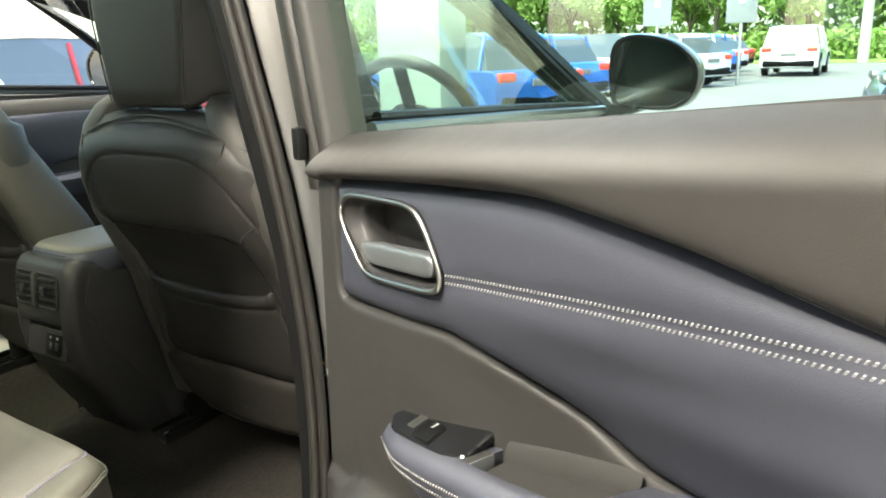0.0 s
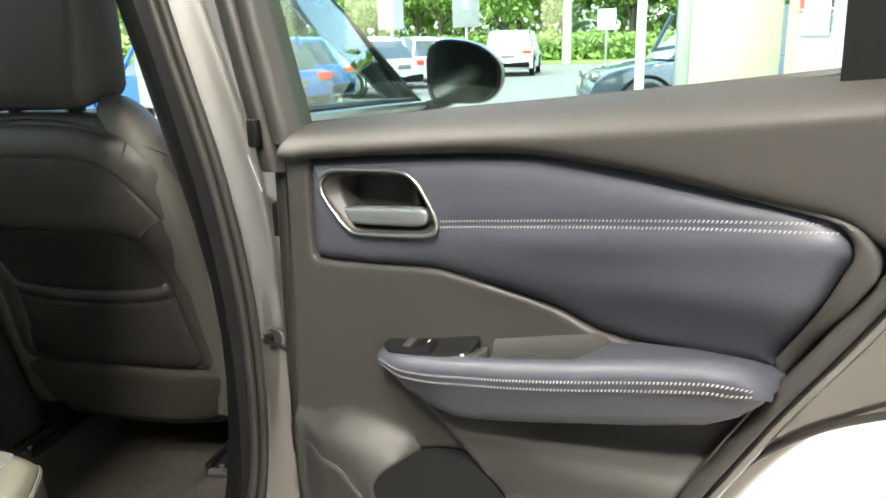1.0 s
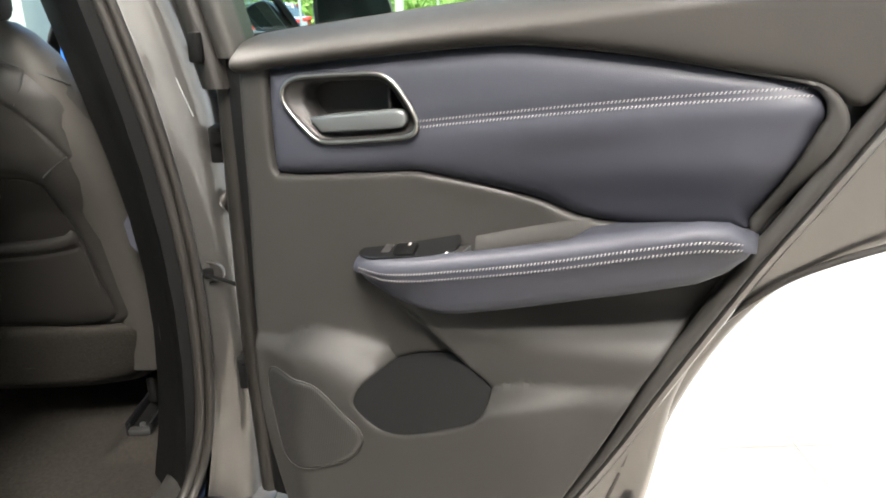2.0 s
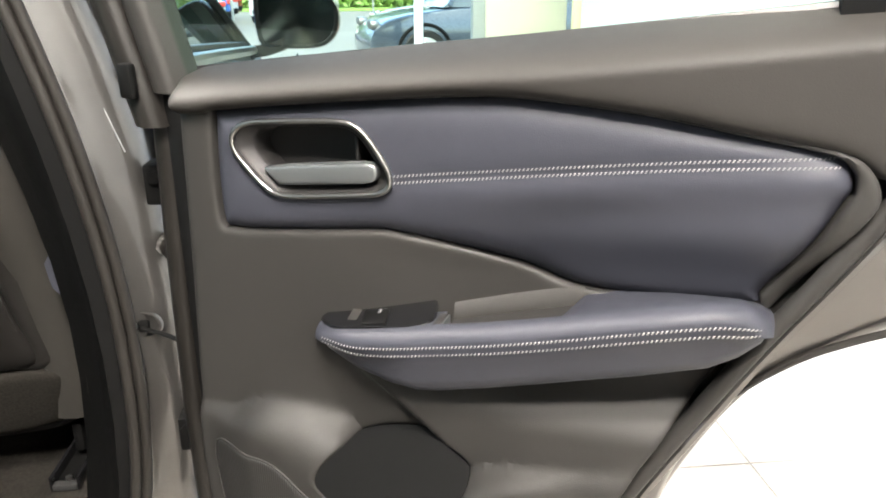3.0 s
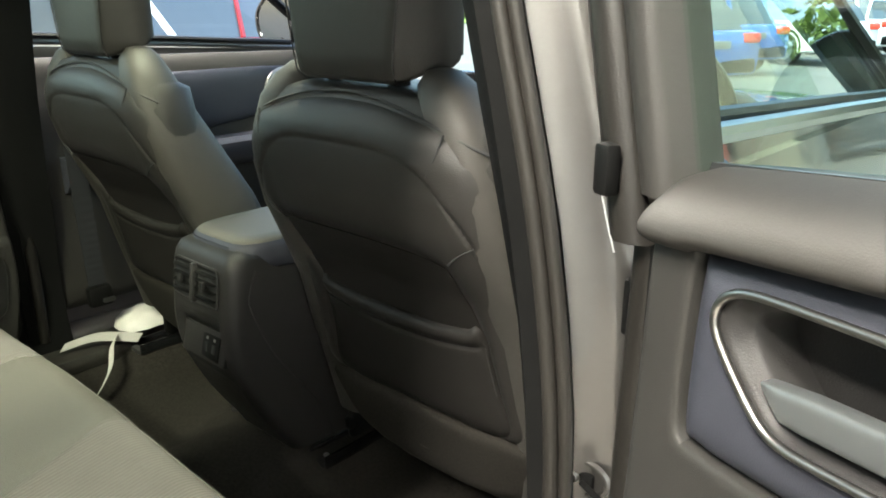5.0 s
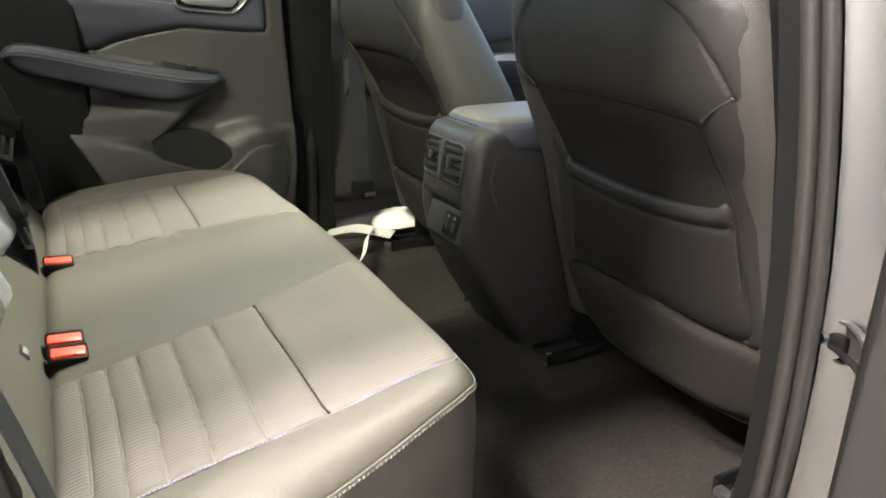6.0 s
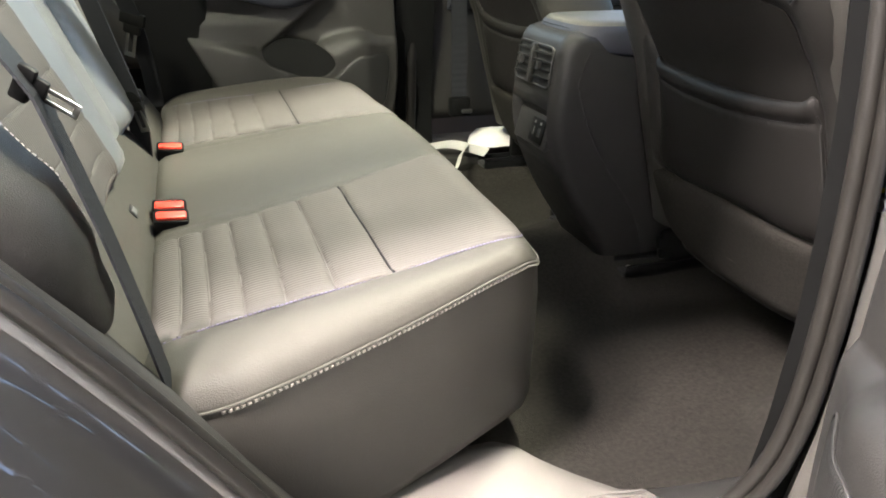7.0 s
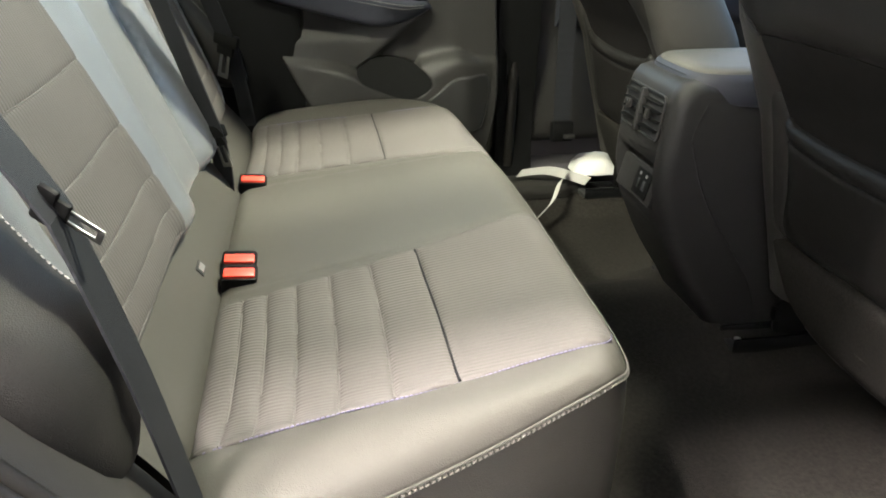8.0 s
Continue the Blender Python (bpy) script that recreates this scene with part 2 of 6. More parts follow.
def tube(path, r, seg=8, flat=1.0, cap=True, closed=False, up=(0, 0, 1)):
    """A round or flattened bar along a path; flat scales it along the side that faces up."""
    p = np.array([np.array(q, float) for q in path])
    rings = []
    k = len(p)
    for i in range(k):
        d = p[(i + 1) % k] - p[i - 1] if closed else p[min(i + 1, k - 1)] - p[max(i - 1, 0)]
        d = d / np.linalg.norm(d)
        u = np.array(up, float)
        if abs(u @ d) > 0.95:
            u = np.array((1.0, 0.13, 0))
        s = np.cross(d, u)
        s /= np.linalg.norm(s)
        w = np.cross(s, d)
        rr = r[i] if isinstance(r, (list, tuple, np.ndarray)) else r
        rings.append([p[i] + rr * (math.cos(a) * s + flat * math.sin(a) * w) for a in np.linspace(0, 2 * math.pi, seg, endpoint=False)])
    if closed:
        rings.append(rings[0])
    return loft(rings, cap and not closed)


def join(*datas):
    verts, faces = [], []
    for v, f in datas:
        k = len(verts)
        verts += list(v)
        faces += [tuple(i + k for i in face) for face in f]
    return verts, faces


def moved(data, m):
    return [m @ Vector(v) for v in data[0]], data[1]


def block(cx, cy, cz, sx, sy, sz, r=0.004, seg=2):
    """A box with bevelled edges, by its centre and sizes."""
    bm = bmesh.new()
    bmesh.ops.create_cube(bm, size=1, matrix=Matrix.LocRotScale((cx, cy, cz), None, (sx, sy, sz)))
    r = min(r, 0.45 * min(sx, sy, sz))
    if r > 0:
        bmesh.ops.bevel(bm, geom=bm.edges[:], offset=r, segments=seg, affect="EDGES", profile=0.5)
    out = [v.co.copy() for v in bm.verts], [tuple(v.index for v in f.verts) for f in bm.faces]
    bm.free()
    return out


def inside(poly, x, z):
    """Which of the points lie inside a closed outline."""
    hit = np.zeros(np.shape(x), bool)
    for (x0, z0), (x1, z1) in zip(poly, np.roll(poly, -1, 0)):
        if z0 != z1:
            hit ^= ((z0 > z) != (z1 > z)) & (x < (x1 - x0) * (z - z0) / (z1 - z0) + x0)
    return hit


def distance(poly, x, z, closed=True):
    """How far points lie from an outline."""
    best = np.full(np.shape(x), 9.0)
    ends = np.roll(poly, -1, 0) if closed else poly[1:]
    for (x0, z0), (x1, z1) in zip(poly, ends):
        dx, dz = x1 - x0, z1 - z0
        s = np.clip(((x - x0) * dx + (z - z0) * dz) / (dx * dx + dz * dz + 1e-12), 0, 1)
        best = np.minimum(best, np.hypot(x - x0 - s * dx, z - z0 - s * dz))
    return best


def relief(outline, height, step=0.008, holes=(), back=0.02, edge_rows=(0.0015, 0.004, 0.008), guides=()):
    """A skin over an outline in x and z whose depth comes from height(x, z, distance to the edge), towards -y, with a rim that goes back."""
    from mathutils.geometry import delaunay_2d_cdt
    loops = [np.array(outline)] + [np.array(h) for h in holes]
    pts, edges = [], []
    for loop in loops:
        k = len(pts)
        pts += [tuple(q) for q in loop]
        edges += [(k + i, k + (i + 1) % len(loop)) for i in range(len(loop))]
    lo, hi = loops[0].min(0), loops[0].max(0)
    gx, gz = np.meshgrid(np.arange(lo[0], hi[0], step), np.arange(lo[1], hi[1], step))
    gx = gx + (np.arange(gx.shape[0]) % 2)[:, None] * step / 2
    gx, gz = gx.ravel(), gz.ravel()
    ok = inside(loops[0], gx, gz)
    for h in loops[1:]:
        ok &= ~inside(h, gx, gz)
    far = distance(loops[0], gx, gz)
    for h in loops[1:]:
        far = np.minimum(far, distance(h, gx, gz))
    keep = ok & (far > (edge_rows[-1] if edge_rows else 0) + step * 0.35)
    pts += list(zip(gx[keep], gz[keep]))
    for loop in loops:
        area = 0.5 * np.sum(loop[:, 0] * np.roll(loop[:, 1], -1) - np.roll(loop[:, 0], -1) * loop[:, 1])
        d = np.roll(loop, -1, 0) - np.roll(loop, 1, 0)
        nrm = np.stack([-d[:, 1], d[:, 0]], 1) / (np.linalg.norm(d, axis=1)[:, None] + 1e-9) * np.sign(area)
        if loop is not loops[0]:
            nrm = -nrm
        for e in edge_rows:
            q = loop + nrm * e
            good = inside(loops[0], q[:, 0], q[:, 1]) & (distance(loop, q[:, 0], q[:, 1]) > e * 0.8)
            pts += [tuple(v) for v in q[good]]
    for g in guides:
        g = np.array(g)
        g = g[inside(loops[0], g[:, 0], g[:, 1])]
        pts += [tuple(q) for q in g]
    vs, es, fs = delaunay_2d_cdt([Vector(map(float, p)) for p in pts], edges, [], 0, 1e-6)[:3]
    v2 = np.array([tuple(v) for v in vs])
    cen = np.array([v2[list(f)].mean(0) for f in fs])
    ok = inside(loops[0], cen[:, 0], cen[:, 1])
    for h in loops[1:]:
        ok &= ~inside(h, cen[:, 0], cen[:, 1])
    faces = [tuple(f) for f, o in zip(fs, ok) if o]
    far = distance(loops[0], v2[:, 0], v2[:, 1])
    for h in loops[1:]:
        far = np.minimum(far, distance(h, v2[:, 0], v2[:, 1]))
    y = -height(v2[:, 0], v2[:, 1], far)
    verts = [Vector((a, b, c)) for a, b, c in zip(v2[:, 0], y, v2[:, 1])]
    count = {}
    for f in faces:
        for i in range(len(f)):
            e = (f[i], f[(i + 1) % len(f)])
            count[tuple(sorted(e))] = e if tuple(sorted(e)) not in count else None
    rim, twin = [e for e in count.values() if e], {}
    for e in rim:
        for i in e:
            if i not in twin:
                twin[i] = len(verts)
                verts.append(verts[i] + Vector((0, back, 0)))
    faces += [(b, a, twin[a], twin[b]) for a, b in rim]
    return verts, faces


def grown(loop, e):
    """A closed outline moved outwards by e."""
    d = np.roll(loop, -1, 0) - np.roll(loop, 1, 0)
    area = np.sum(loop[:, 0] * np.roll(loop[:, 1], -1) - np.roll(loop[:, 0], -1) * loop[:, 1])
    return loop + np.stack([d[:, 1], -d[:, 0]], 1) / (np.linalg.norm(d, axis=1)[:, None] + 1e-9) * np.sign(area) * e


def ss(x, a, b):
    t = np.clip((x - a) / (b - a), 0, 1)
    return t * t * (3 - 2 * t)


def lerp(x, table):
    return np.interp(x, [a for a, _ in table], [b for _, b in table])


def stitches(path, normals, gap, length, width, high=0.0012, slant=0.0, lean=0.0):
    """Thread stitches as small rounded pads along a path."""
    path = np.array(path)
    far = np.r_[0, np.cumsum(np.linalg.norm(np.diff(path, axis=0), axis=1))]
    n = int(far[-1] / gap)
    datas = []
    for i in range(n):
        s = (i + 0.5) * gap
        c = np.array([np.interp(s, far, path[:, j]) for j in range(3)])
        e = np.array([np.interp(min(s + 0.002, far[-1]), far, path[:, j]) for j in range(3)])
        b = np.array([np.interp(max(s - 0.002, 0), far, path[:, j]) for j in range(3)])
        d = (e - b) / (np.linalg.norm(e - b) + 1e-9)
        nn = np.array(normals, float) / np.linalg.norm(normals)
        w = np.cross(nn, d)
        d2 = d + slant * w
        a, w, h = d2 * length / 2, (w + lean * d) * width / 2, nn * high
        v = [c - a - w - h, c + a - w - h, c + a + w - h, c - a + w - h, c - 0.7 * a - 0.6 * w + h, c + 0.7 * a - 0.6 * w + h, c + 0.7 * a + 0.6 * w + h, c - 0.7 * a + 0.6 * w + h]
        datas.append((v, [(0, 1, 5, 4), (1, 2, 6, 5), (2, 3, 7, 6), (3, 0, 4, 7), (4, 5, 6, 7)]))
    return join(*datas)


def prism(outline, y0, y1, r=0.003):
    """An outline in x and z, from depth y0 (front, rounded) to y1."""
    o = np.array(outline)
    c = o.mean(0)
    def ring(y, inset):
        d = np.roll(o, -1, 0) - np.roll(o, 1, 0)
        nrm = np.stack([-d[:, 1], d[:, 0]], 1) / (np.linalg.norm(d, axis=1)[:, None] + 1e-9)
        area = 0.5 * np.sum(o[:, 0] * np.roll(o[:, 1], -1) - np.roll(o[:, 0], -1) * o[:, 1])
        q = o + nrm * np.sign(area) * inset
        return [(a, y, b) for a, b in q]
    s = np.sign(y1 - y0)
    return loft([ring(y0, r), ring(y0 + s * 0.3 * r, 0.3 * r), ring(y0 + s * r, 0), ring(y1, 0)])


# ---- the open rear door ----
DOOR = pose(1.0184, 0.6722, 0, 0, 0, -24.2)
BELT_TABLE = [(-0.06, 1.158), (0.19, 1.185), (0.356, 1.202), (0.533, 1.222), (0.662, 1.237), (0.85, 1.262)]
BELT = [tuple(q) for q in smooth_line(BELT_TABLE, 80)]
INSERT = [(0.006, 1.110), (0.02, 1.1185), (0.162, 1.133), (0.275, 1.142), (0.33, 1.1445), (0.376, 1.142), (0.466, 1.133), (0.549, 1.119), (0.618, 1.107), (0.636, 1.096),
          (0.641, 1.080), (0.636, 1.066), (0.615, 1.019), (0.583, 0.964), (0.570, 0.950), (0.42, 0.948), (0.347, 0.970), (0.274, 0.987), (0.221, 0.9965), (0.189, 0.9985), (0.068, 0.988), (0.021, 0.986), (0.003, 0.999)]
insert_line = smooth_line(INSERT, 240, True)
LIP = [(-0.08, 0.733), (0.0, 0.736), (0.034, 0.738), (0.063, 0.730), (0.117, 0.695), (0.161, 0.668), (0.190, 0.665), (0.288, 0.701), (0.363, 0.727), (0.6, 0.76)]
LIP = [tuple(q) for q in smooth_line(LIP, 90)]
HOLE = smooth_line([(0.122, 0.690), (0.130, 0.712), (0.152, 0.731), (0.187, 0.746), (0.222, 0.754), (0.252, 0.755), (0.276, 0.748), (0.298, 0.734), (0.306, 0.718), (0.292, 0.697), (0.25, 0.678), (0.215, 0.664), (0.182, 0.6565), (0.156, 0.661), (0.134, 0.674)], 80, True)
BAND = [(-0.08, 0.018), (0.0, 0.018), (0.053, 0.040), (0.10, 0.060), (0.145, 0.070), (0.17, 0.045), (0.20, 0.020), (0.6, 0.020)]
HANDLE = smooth_line([(0.033, 1.080), (0.031, 1.090), (0.041, 1.105), (0.060, 1.1105), (0.163, 1.1165), (0.183, 1.1135), (0.195, 1.101), (0.220, 1.063), (0.219, 1.050), (0.206, 1.043), (0.094, 1.0315), (0.079, 1.034), (0.066, 1.045)], 100, True)
for _ in range(14):
    HANDLE = 0.5 * HANDLE + 0.25 * (np.roll(HANDLE, 1, 0) + np.roll(HANDLE, -1, 0))


SEAM = [tuple(q) for q in smooth_line([(0.21, 1.0605), (0.30, 1.0715), (0.395, 1.083), (0.519, 1.0965), (0.60, 1.1028), (0.64, 1.105)], 40)]


def base_off(u, z):
    shelf = -0.036 * ss(u, 0.12, 0.40) * (1 - ss(z, 0.955, 1.06)) * ss(z, 0.79, 0.86)
    foot, band = lerp(u, LIP), lerp(u, BAND)
    rise = np.clip((z - foot + 0.012) / (band + 0.012), 0, 1)
    lip = 0.036 * np.cos(0.5 * math.pi * rise**1.5) ** 1.2 * (1 - 0.75 * ss(u, 0.30, 0.44)) * (0.25 + 0.75 * ss(u, -0.045, 0.045))
    slope = 0.018 * (1 - ss(z, 0.62, 0.84)) * ss(u, 0.30, 0.40)
    fold = 0.200 + (0.811 - z) * 1.22
    channel = -0.024 * (1 - ss(u, fold - 0.026, fold + 0.006)) * ss(u, 0.05, 0.17) * (1 - ss(z, 0.765, 0.875)) * ss(z, foot + 0.75 * band, foot + band + 0.012)
    return np.maximum(shelf + lip + slope + channel, -0.040)


def make_rear_door(at):
    door = thing("rear_car_door", "open grey car rear door with navy leather trim panel", "car door", at=at)
    lower_line = smooth_line([(-0.036, 1.108), (-0.043, 0.95), (-0.054, 0.734), (-0.052, 0.62), (-0.035, 0.53), (-0.01, 0.475), (0.06, 0.452), (0.2, 0.44), (0.29, 0.452), (0.345, 0.51),
                              (0.433, 0.662), (0.488, 0.768), (0.567, 0.905), (0.615, 0.985), (0.655, 1.052), (0.662, 1.074), (0.650, 1.0985), (0.625, 1.1125), (0.551, 1.1250), (0.467, 1.139), (0.376, 1.148), (0.33, 1.1505), (0.275, 1.148), (0.162, 1.139), (0.0, 1.122), (-0.03, 1.117)], 320, True)

    def low(u, z, d):
        edge = -0.004 * np.exp(-d / 0.002)
        return base_off(u, z) + edge

    bed_line = grown(insert_line, 0.0012)
    rim_guides = [grown(HOLE, -e) for e in (0.0, 0.003, 0.006, 0.009, 0.012, -0.002)]
    lip_line = smooth_line([(u, z) for u, z in LIP if u < 0.46], 90)
    rim_guides += [lip_line + np.array((0, e)) for e in (-0.012, -0.007, -0.003, 0.001, 0.005, 0.010, 0.016, 0.023)]
    part("lower_trim", relief(lower_line, low, 0.0075, holes=[bed_line, HOLE], guides=rim_guides), M_HARD, door, "taupe hard plastic lower trim with a map pocket")
    y_hole = [-float(base_off(np.array(u), np.array(z))) for u, z in HOLE]
    hc = HOLE.mean(0)
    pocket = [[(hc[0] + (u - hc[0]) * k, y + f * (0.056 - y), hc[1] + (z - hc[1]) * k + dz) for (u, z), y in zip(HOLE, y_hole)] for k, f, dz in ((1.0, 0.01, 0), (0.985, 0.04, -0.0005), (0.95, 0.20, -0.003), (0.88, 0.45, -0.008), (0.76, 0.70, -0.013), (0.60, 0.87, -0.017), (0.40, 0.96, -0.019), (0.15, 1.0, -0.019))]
    # same plastic as the trim; the recess's shade is put in as black
    part("map_pocket", loft(pocket), M_BLACK, door, "map pocket of the lower trim, blackened for its shade")
    upper = [(-0.038, 1.116), (0.0, 1.116), (0.02, 1.121), (0.162, 1.136), (0.275, 1.146), (0.33, 1.148), (0.376, 1.146), (0.466, 1.137), (0.549, 1.123), (0.62, 1.110), (0.643, 1.100), (0.657, 1.090), (0.672, 1.088),
             (0.682, 1.097), (0.70, 1.125), (0.735, 1.19), (0.772, 1.252), (0.75, 1.2485), (0.662, 1.237), (0.533, 1.222), (0.356, 1.202), (0.19, 1.185), (0.0, 1.164), (-0.035, 1.156), (-0.046, 1.14)]

    def high(u, z, d):
        top = lerp(u, BELT)
        s = np.clip((z - (top - 0.040)) / 0.040, 0, 1)
        off = 0.016 - 0.066 * s**1.8 - 0.02 * ss(u, 0.45, 0.75)
        return off - 0.014 * np.exp(-d / 0.004) * (1 - ss(z, top - 0.022, top - 0.008))

    part("upper_trim", relief(smooth_line(upper, 320, True), high, 0.005, edge_rows=(0.001, 0.0025, 0.0045, 0.007, 0.010, 0.014, 0.0185)), M_SOFT, door, "taupe soft plastic belt trim", angle=0)

    def pad(u, z, d):
        line = lerp(u, SEAM) - 0.0036
        crease = -0.0035 * np.exp(-((z - line) / 0.010) ** 2) * ss(u, 0.19, 0.26)
        dip = -0.006 * np.exp(-((z - line + 0.045) / 0.022) ** 2) * ss(u, 0.28, 0.42)
        return base_off(u, z) + 0.015 * (1 - np.exp(-distance(insert_line, u, z) / 0.009)) - 0.012 + crease + dip

    part("leather_insert", relief(insert_line, pad, 0.0065, holes=[HANDLE], edge_rows=(0.0012, 0.003, 0.0055, 0.009, 0.013)), M_NAVY, door, "navy leather insert")
    # double stitched seams
    for k in range(2):
        us = np.linspace(0.2185, 0.625 + 0.006 * k, 90)
        zs = lerp(us, SEAM) - 0.0072 * k
        path = np.stack([us, -pad(us, zs, distance(insert_line, us, zs)) - 0.0006, zs], 1)
        part("stitching", stitches(path, (0, -1, 0), 0.0041, 0.0018, 0.0028, 0.0005, 0.0, 0.65), M_DOORTHREAD, door, "pale double stitching")
    # inner handle: bezel, bowl, lever
    o = np.array(HANDLE)
    ring = [(u, -0.0070, z) for u, z in o]
    part("handle_bezel", tube(ring, 0.0029, 10, closed=True, up=(0, 1, 0)), M_CHROME, door, "satin chrome handle surround")
    c = o.mean(0)
    bowl = [[(c[0] + (u - c[0]) * s, y, c[1] + (z - c[1]) * s) for u, z in o] for s, y in ((0.985, -0.0040), (0.96, -0.0035), (0.92, -0.0015), (0.86, 0.0035), (0.815, 0.0055), (0.795, 0.008), (0.775, 0.014), (0.75, 0.034))]
    part("handle_bowl", loft(bowl, cap=False), M_CONSOLE, door)
    part("bowl_back", ([(a, b, z) for a, b, z in bowl[-1]], [tuple(range(len(o)))]), M_CONSOLE, door)
    part("bowl_divider", block(0.172, 0.030, 1.075, 0.005, 0.03, 0.045, 0.002), M_CONSOLE, door)
    lever_rings = []
    for u, k in ((0.070, 0.25), (0.072, 0.5), (0.077, 0.75), (0.086, 0.92), (0.10, 1.0), (0.13, 1.0), (0.16, 1.0), (0.185, 1.0), (0.194, 0.92), (0.199, 0.75), (0.2015, 0.5), (0.2025, 0.25)):
        top, low = 1.0632 + (u - 0.066) * 0.094, max(1.0425 + (u - 0.086) * 0.088, 1.0425 + (0.086 - u) * 0.9)
        zc, hz = (top + low) / 2, (top - low) / 2 * k
        lever_rings.append([(u, 0.002 - 0.008 * (0.5 + 0.5 * k) * math.copysign(abs(math.cos(a)) ** 0.38, math.cos(a)), zc + hz * math.copysign(abs(math.sin(a)) ** 0.55, math.sin(a))) for a in np.linspace(0, 2 * math.pi, 24, endpoint=False)])
    part("handle_lever", loft(lever_rings), M_LEVER, door, "satin silver pull lever", angle=60)
    # armrest
    rows = [(0.118, 0.874, 0.879, 0.868, 0.004), (0.126, 0.880, 0.887, 0.864, 0.018), (0.140, 0.885, 0.892, 0.857, 0.030), (0.18, 0.892, 0.898, 0.843, 0.042), (0.22, 0.898, 0.904, 0.833, 0.046), (0.25, 0.903, 0.909, 0.831, 0.048),
            (0.268, 0.906, 0.912, 0.833, 0.048), (0.274, 0.907, 0.913, 0.834, 0.048), (0.33, 0.916, 0.922, 0.848, 0.050), (0.38, 0.930, 0.934, 0.861, 0.050), (0.402, 0.938, 0.942, 0.867, 0.050), (0.42, 0.941, 0.948, 0.872, 0.050), (0.48, 0.948, 0.960, 0.888, 0.050),
            (0.54, 0.950, 0.972, 0.905, 0.047), (0.566, 0.950, 0.978, 0.918, 0.042), (0.584, 0.948, 0.976, 0.932, 0.032), (0.594, 0.944, 0.966, 0.944, 0.014)]
    edge = [(0.118, 0.879), (0.126, 0.887), (0.140, 0.891), (0.171, 0.8945), (0.22, 0.9035), (0.296, 0.9185), (0.366, 0.9335), (0.436, 0.9505), (0.517, 0.9715), (0.556, 0.977), (0.576, 0.972), (0.594, 0.955)]
    rows = [(u, wz, float(lerp(u, edge)), bz, out) for u, wz, fz, bz, out in rows]
    rings = []
    for u, wz, fz, bz, out in rows:
        slot = 1.0 if 0.27 < u < 0.41 else 0.0
        wall = -0.055 * (1 - slot) + slot * (out - 0.026)
        wz = wz if not slot else fz - 0.002
        h = fz - bz
        prof = [(wall, wz), (0.5 * (wall + out - 0.024), 0.5 * (wz + fz)), (out - 0.024, fz), (out - 0.012, fz - 0.0010), (out - 0.005, fz - 0.0040), (out - 0.0015, fz - 0.0085), (out - 0.0004, fz - 0.013), (out - 0.001, fz - 0.20 * h - 0.010), (out - 0.006, fz - 0.45 * h), (out - 0.0125, bz + 0.26 * h), (out - 0.0175, bz + 0.10 * h), (out - 0.022, bz + 0.003), (out - 0.030, bz), (-0.055 if not slot else wall - 0.004, bz + 0.004)]
        rings.append([(u, -a, b) for a, b in prof])
    part("armrest", loft(rings), M_NAVY, door, "navy leather armrest with stitched edge", angle=55)
    for drop in (0.0165, 0.0255):
        path = [(u, -(out + (0.0006 if drop < 0.02 else -0.0008)), fz - drop * min(1.0, (fz - bz) / 0.060)) for u, wz, fz, bz, out in rows[2:16]]
        part("stitching", stitches(smooth_line(path, 160), (0, -1, 0), 0.0041, 0.0018, 0.0028, 0.0005, 0.0, 0.65), M_DOORTHREAD, door, "pale double stitching")
    # window switch on the armrest
    sw = rounded([(0.126, 0.0), (0.150, 0.030), (0.262, 0.034), (0.268, -0.012), (0.252, -0.022), (0.150, -0.018)], 0.010, 4)
    tilt = Matrix.Translation((0.2, -0.006, 0.8985)) @ pose(0, 0, 0, 15, -9, 0) @ Matrix.Translation((-0.2, 0, 0))
    plate = [Vector((u, v, 0)) for u, v in sw]
    sw_rings = [[(p.x, p.y, 0.000) for p in plate], [(p.x, p.y, 0.006) for p in plate], [(0.2 + (p.x - 0.2) * 0.97, p.y * 0.93, 0.0078) for p in plate]]
    put = tilt
    panel = part("switch_panel", moved(loft(sw_rings), put), M_GLOSS, door, "gloss black window switch panel")
    part("window_switch", moved(prism(rounded([(0.183, -0.010), (0.187, 0.016), (0.216, 0.016), (0.212, -0.010)], 0.003, 3), -0.0005, 0.003, 0.001), put @ Matrix.Translation((0, 0, 0.0098)) @ pose(0, 0, 0, -90, 0, 0) @ Matrix.Diagonal((1, 1, -1, 1))), M_BLACK, panel, "black window switch")
    part("switch_scoop", moved(block(0.173, 0.003, 0.0072, 0.014, 0.020, 0.003, 0.0012), put @ Matrix.Translation((0.172, 0, 0.0072)) @ pose(0, 0, 0, 0, 10, 0) @ Matrix.Translation((-0.172, 0, -0.0072))), M_HARD, panel)
    part("switch_mark", moved(block(0.203, 0.004, 0.0115, 0.0035, 0.007, 0.0008, 0.0003), put), M_THREAD, panel)
    part("tray_end", block(0.2725, -0.0105, 0.9062, 0.009, 0.030, 0.016, 0.002), M_HARD, door)
    part("tray_edge", block(0.2785, -0.0105, 0.9064, 0.0018, 0.028, 0.0165, 0.0006), M_LEVER, door, "satin edge of the armrest tray")
    tray_top = smooth_line([(0.2795, 0.9215), (0.32, 0.931), (0.36, 0.940), (0.398, 0.9485), (0.416, 0.952)], 16)
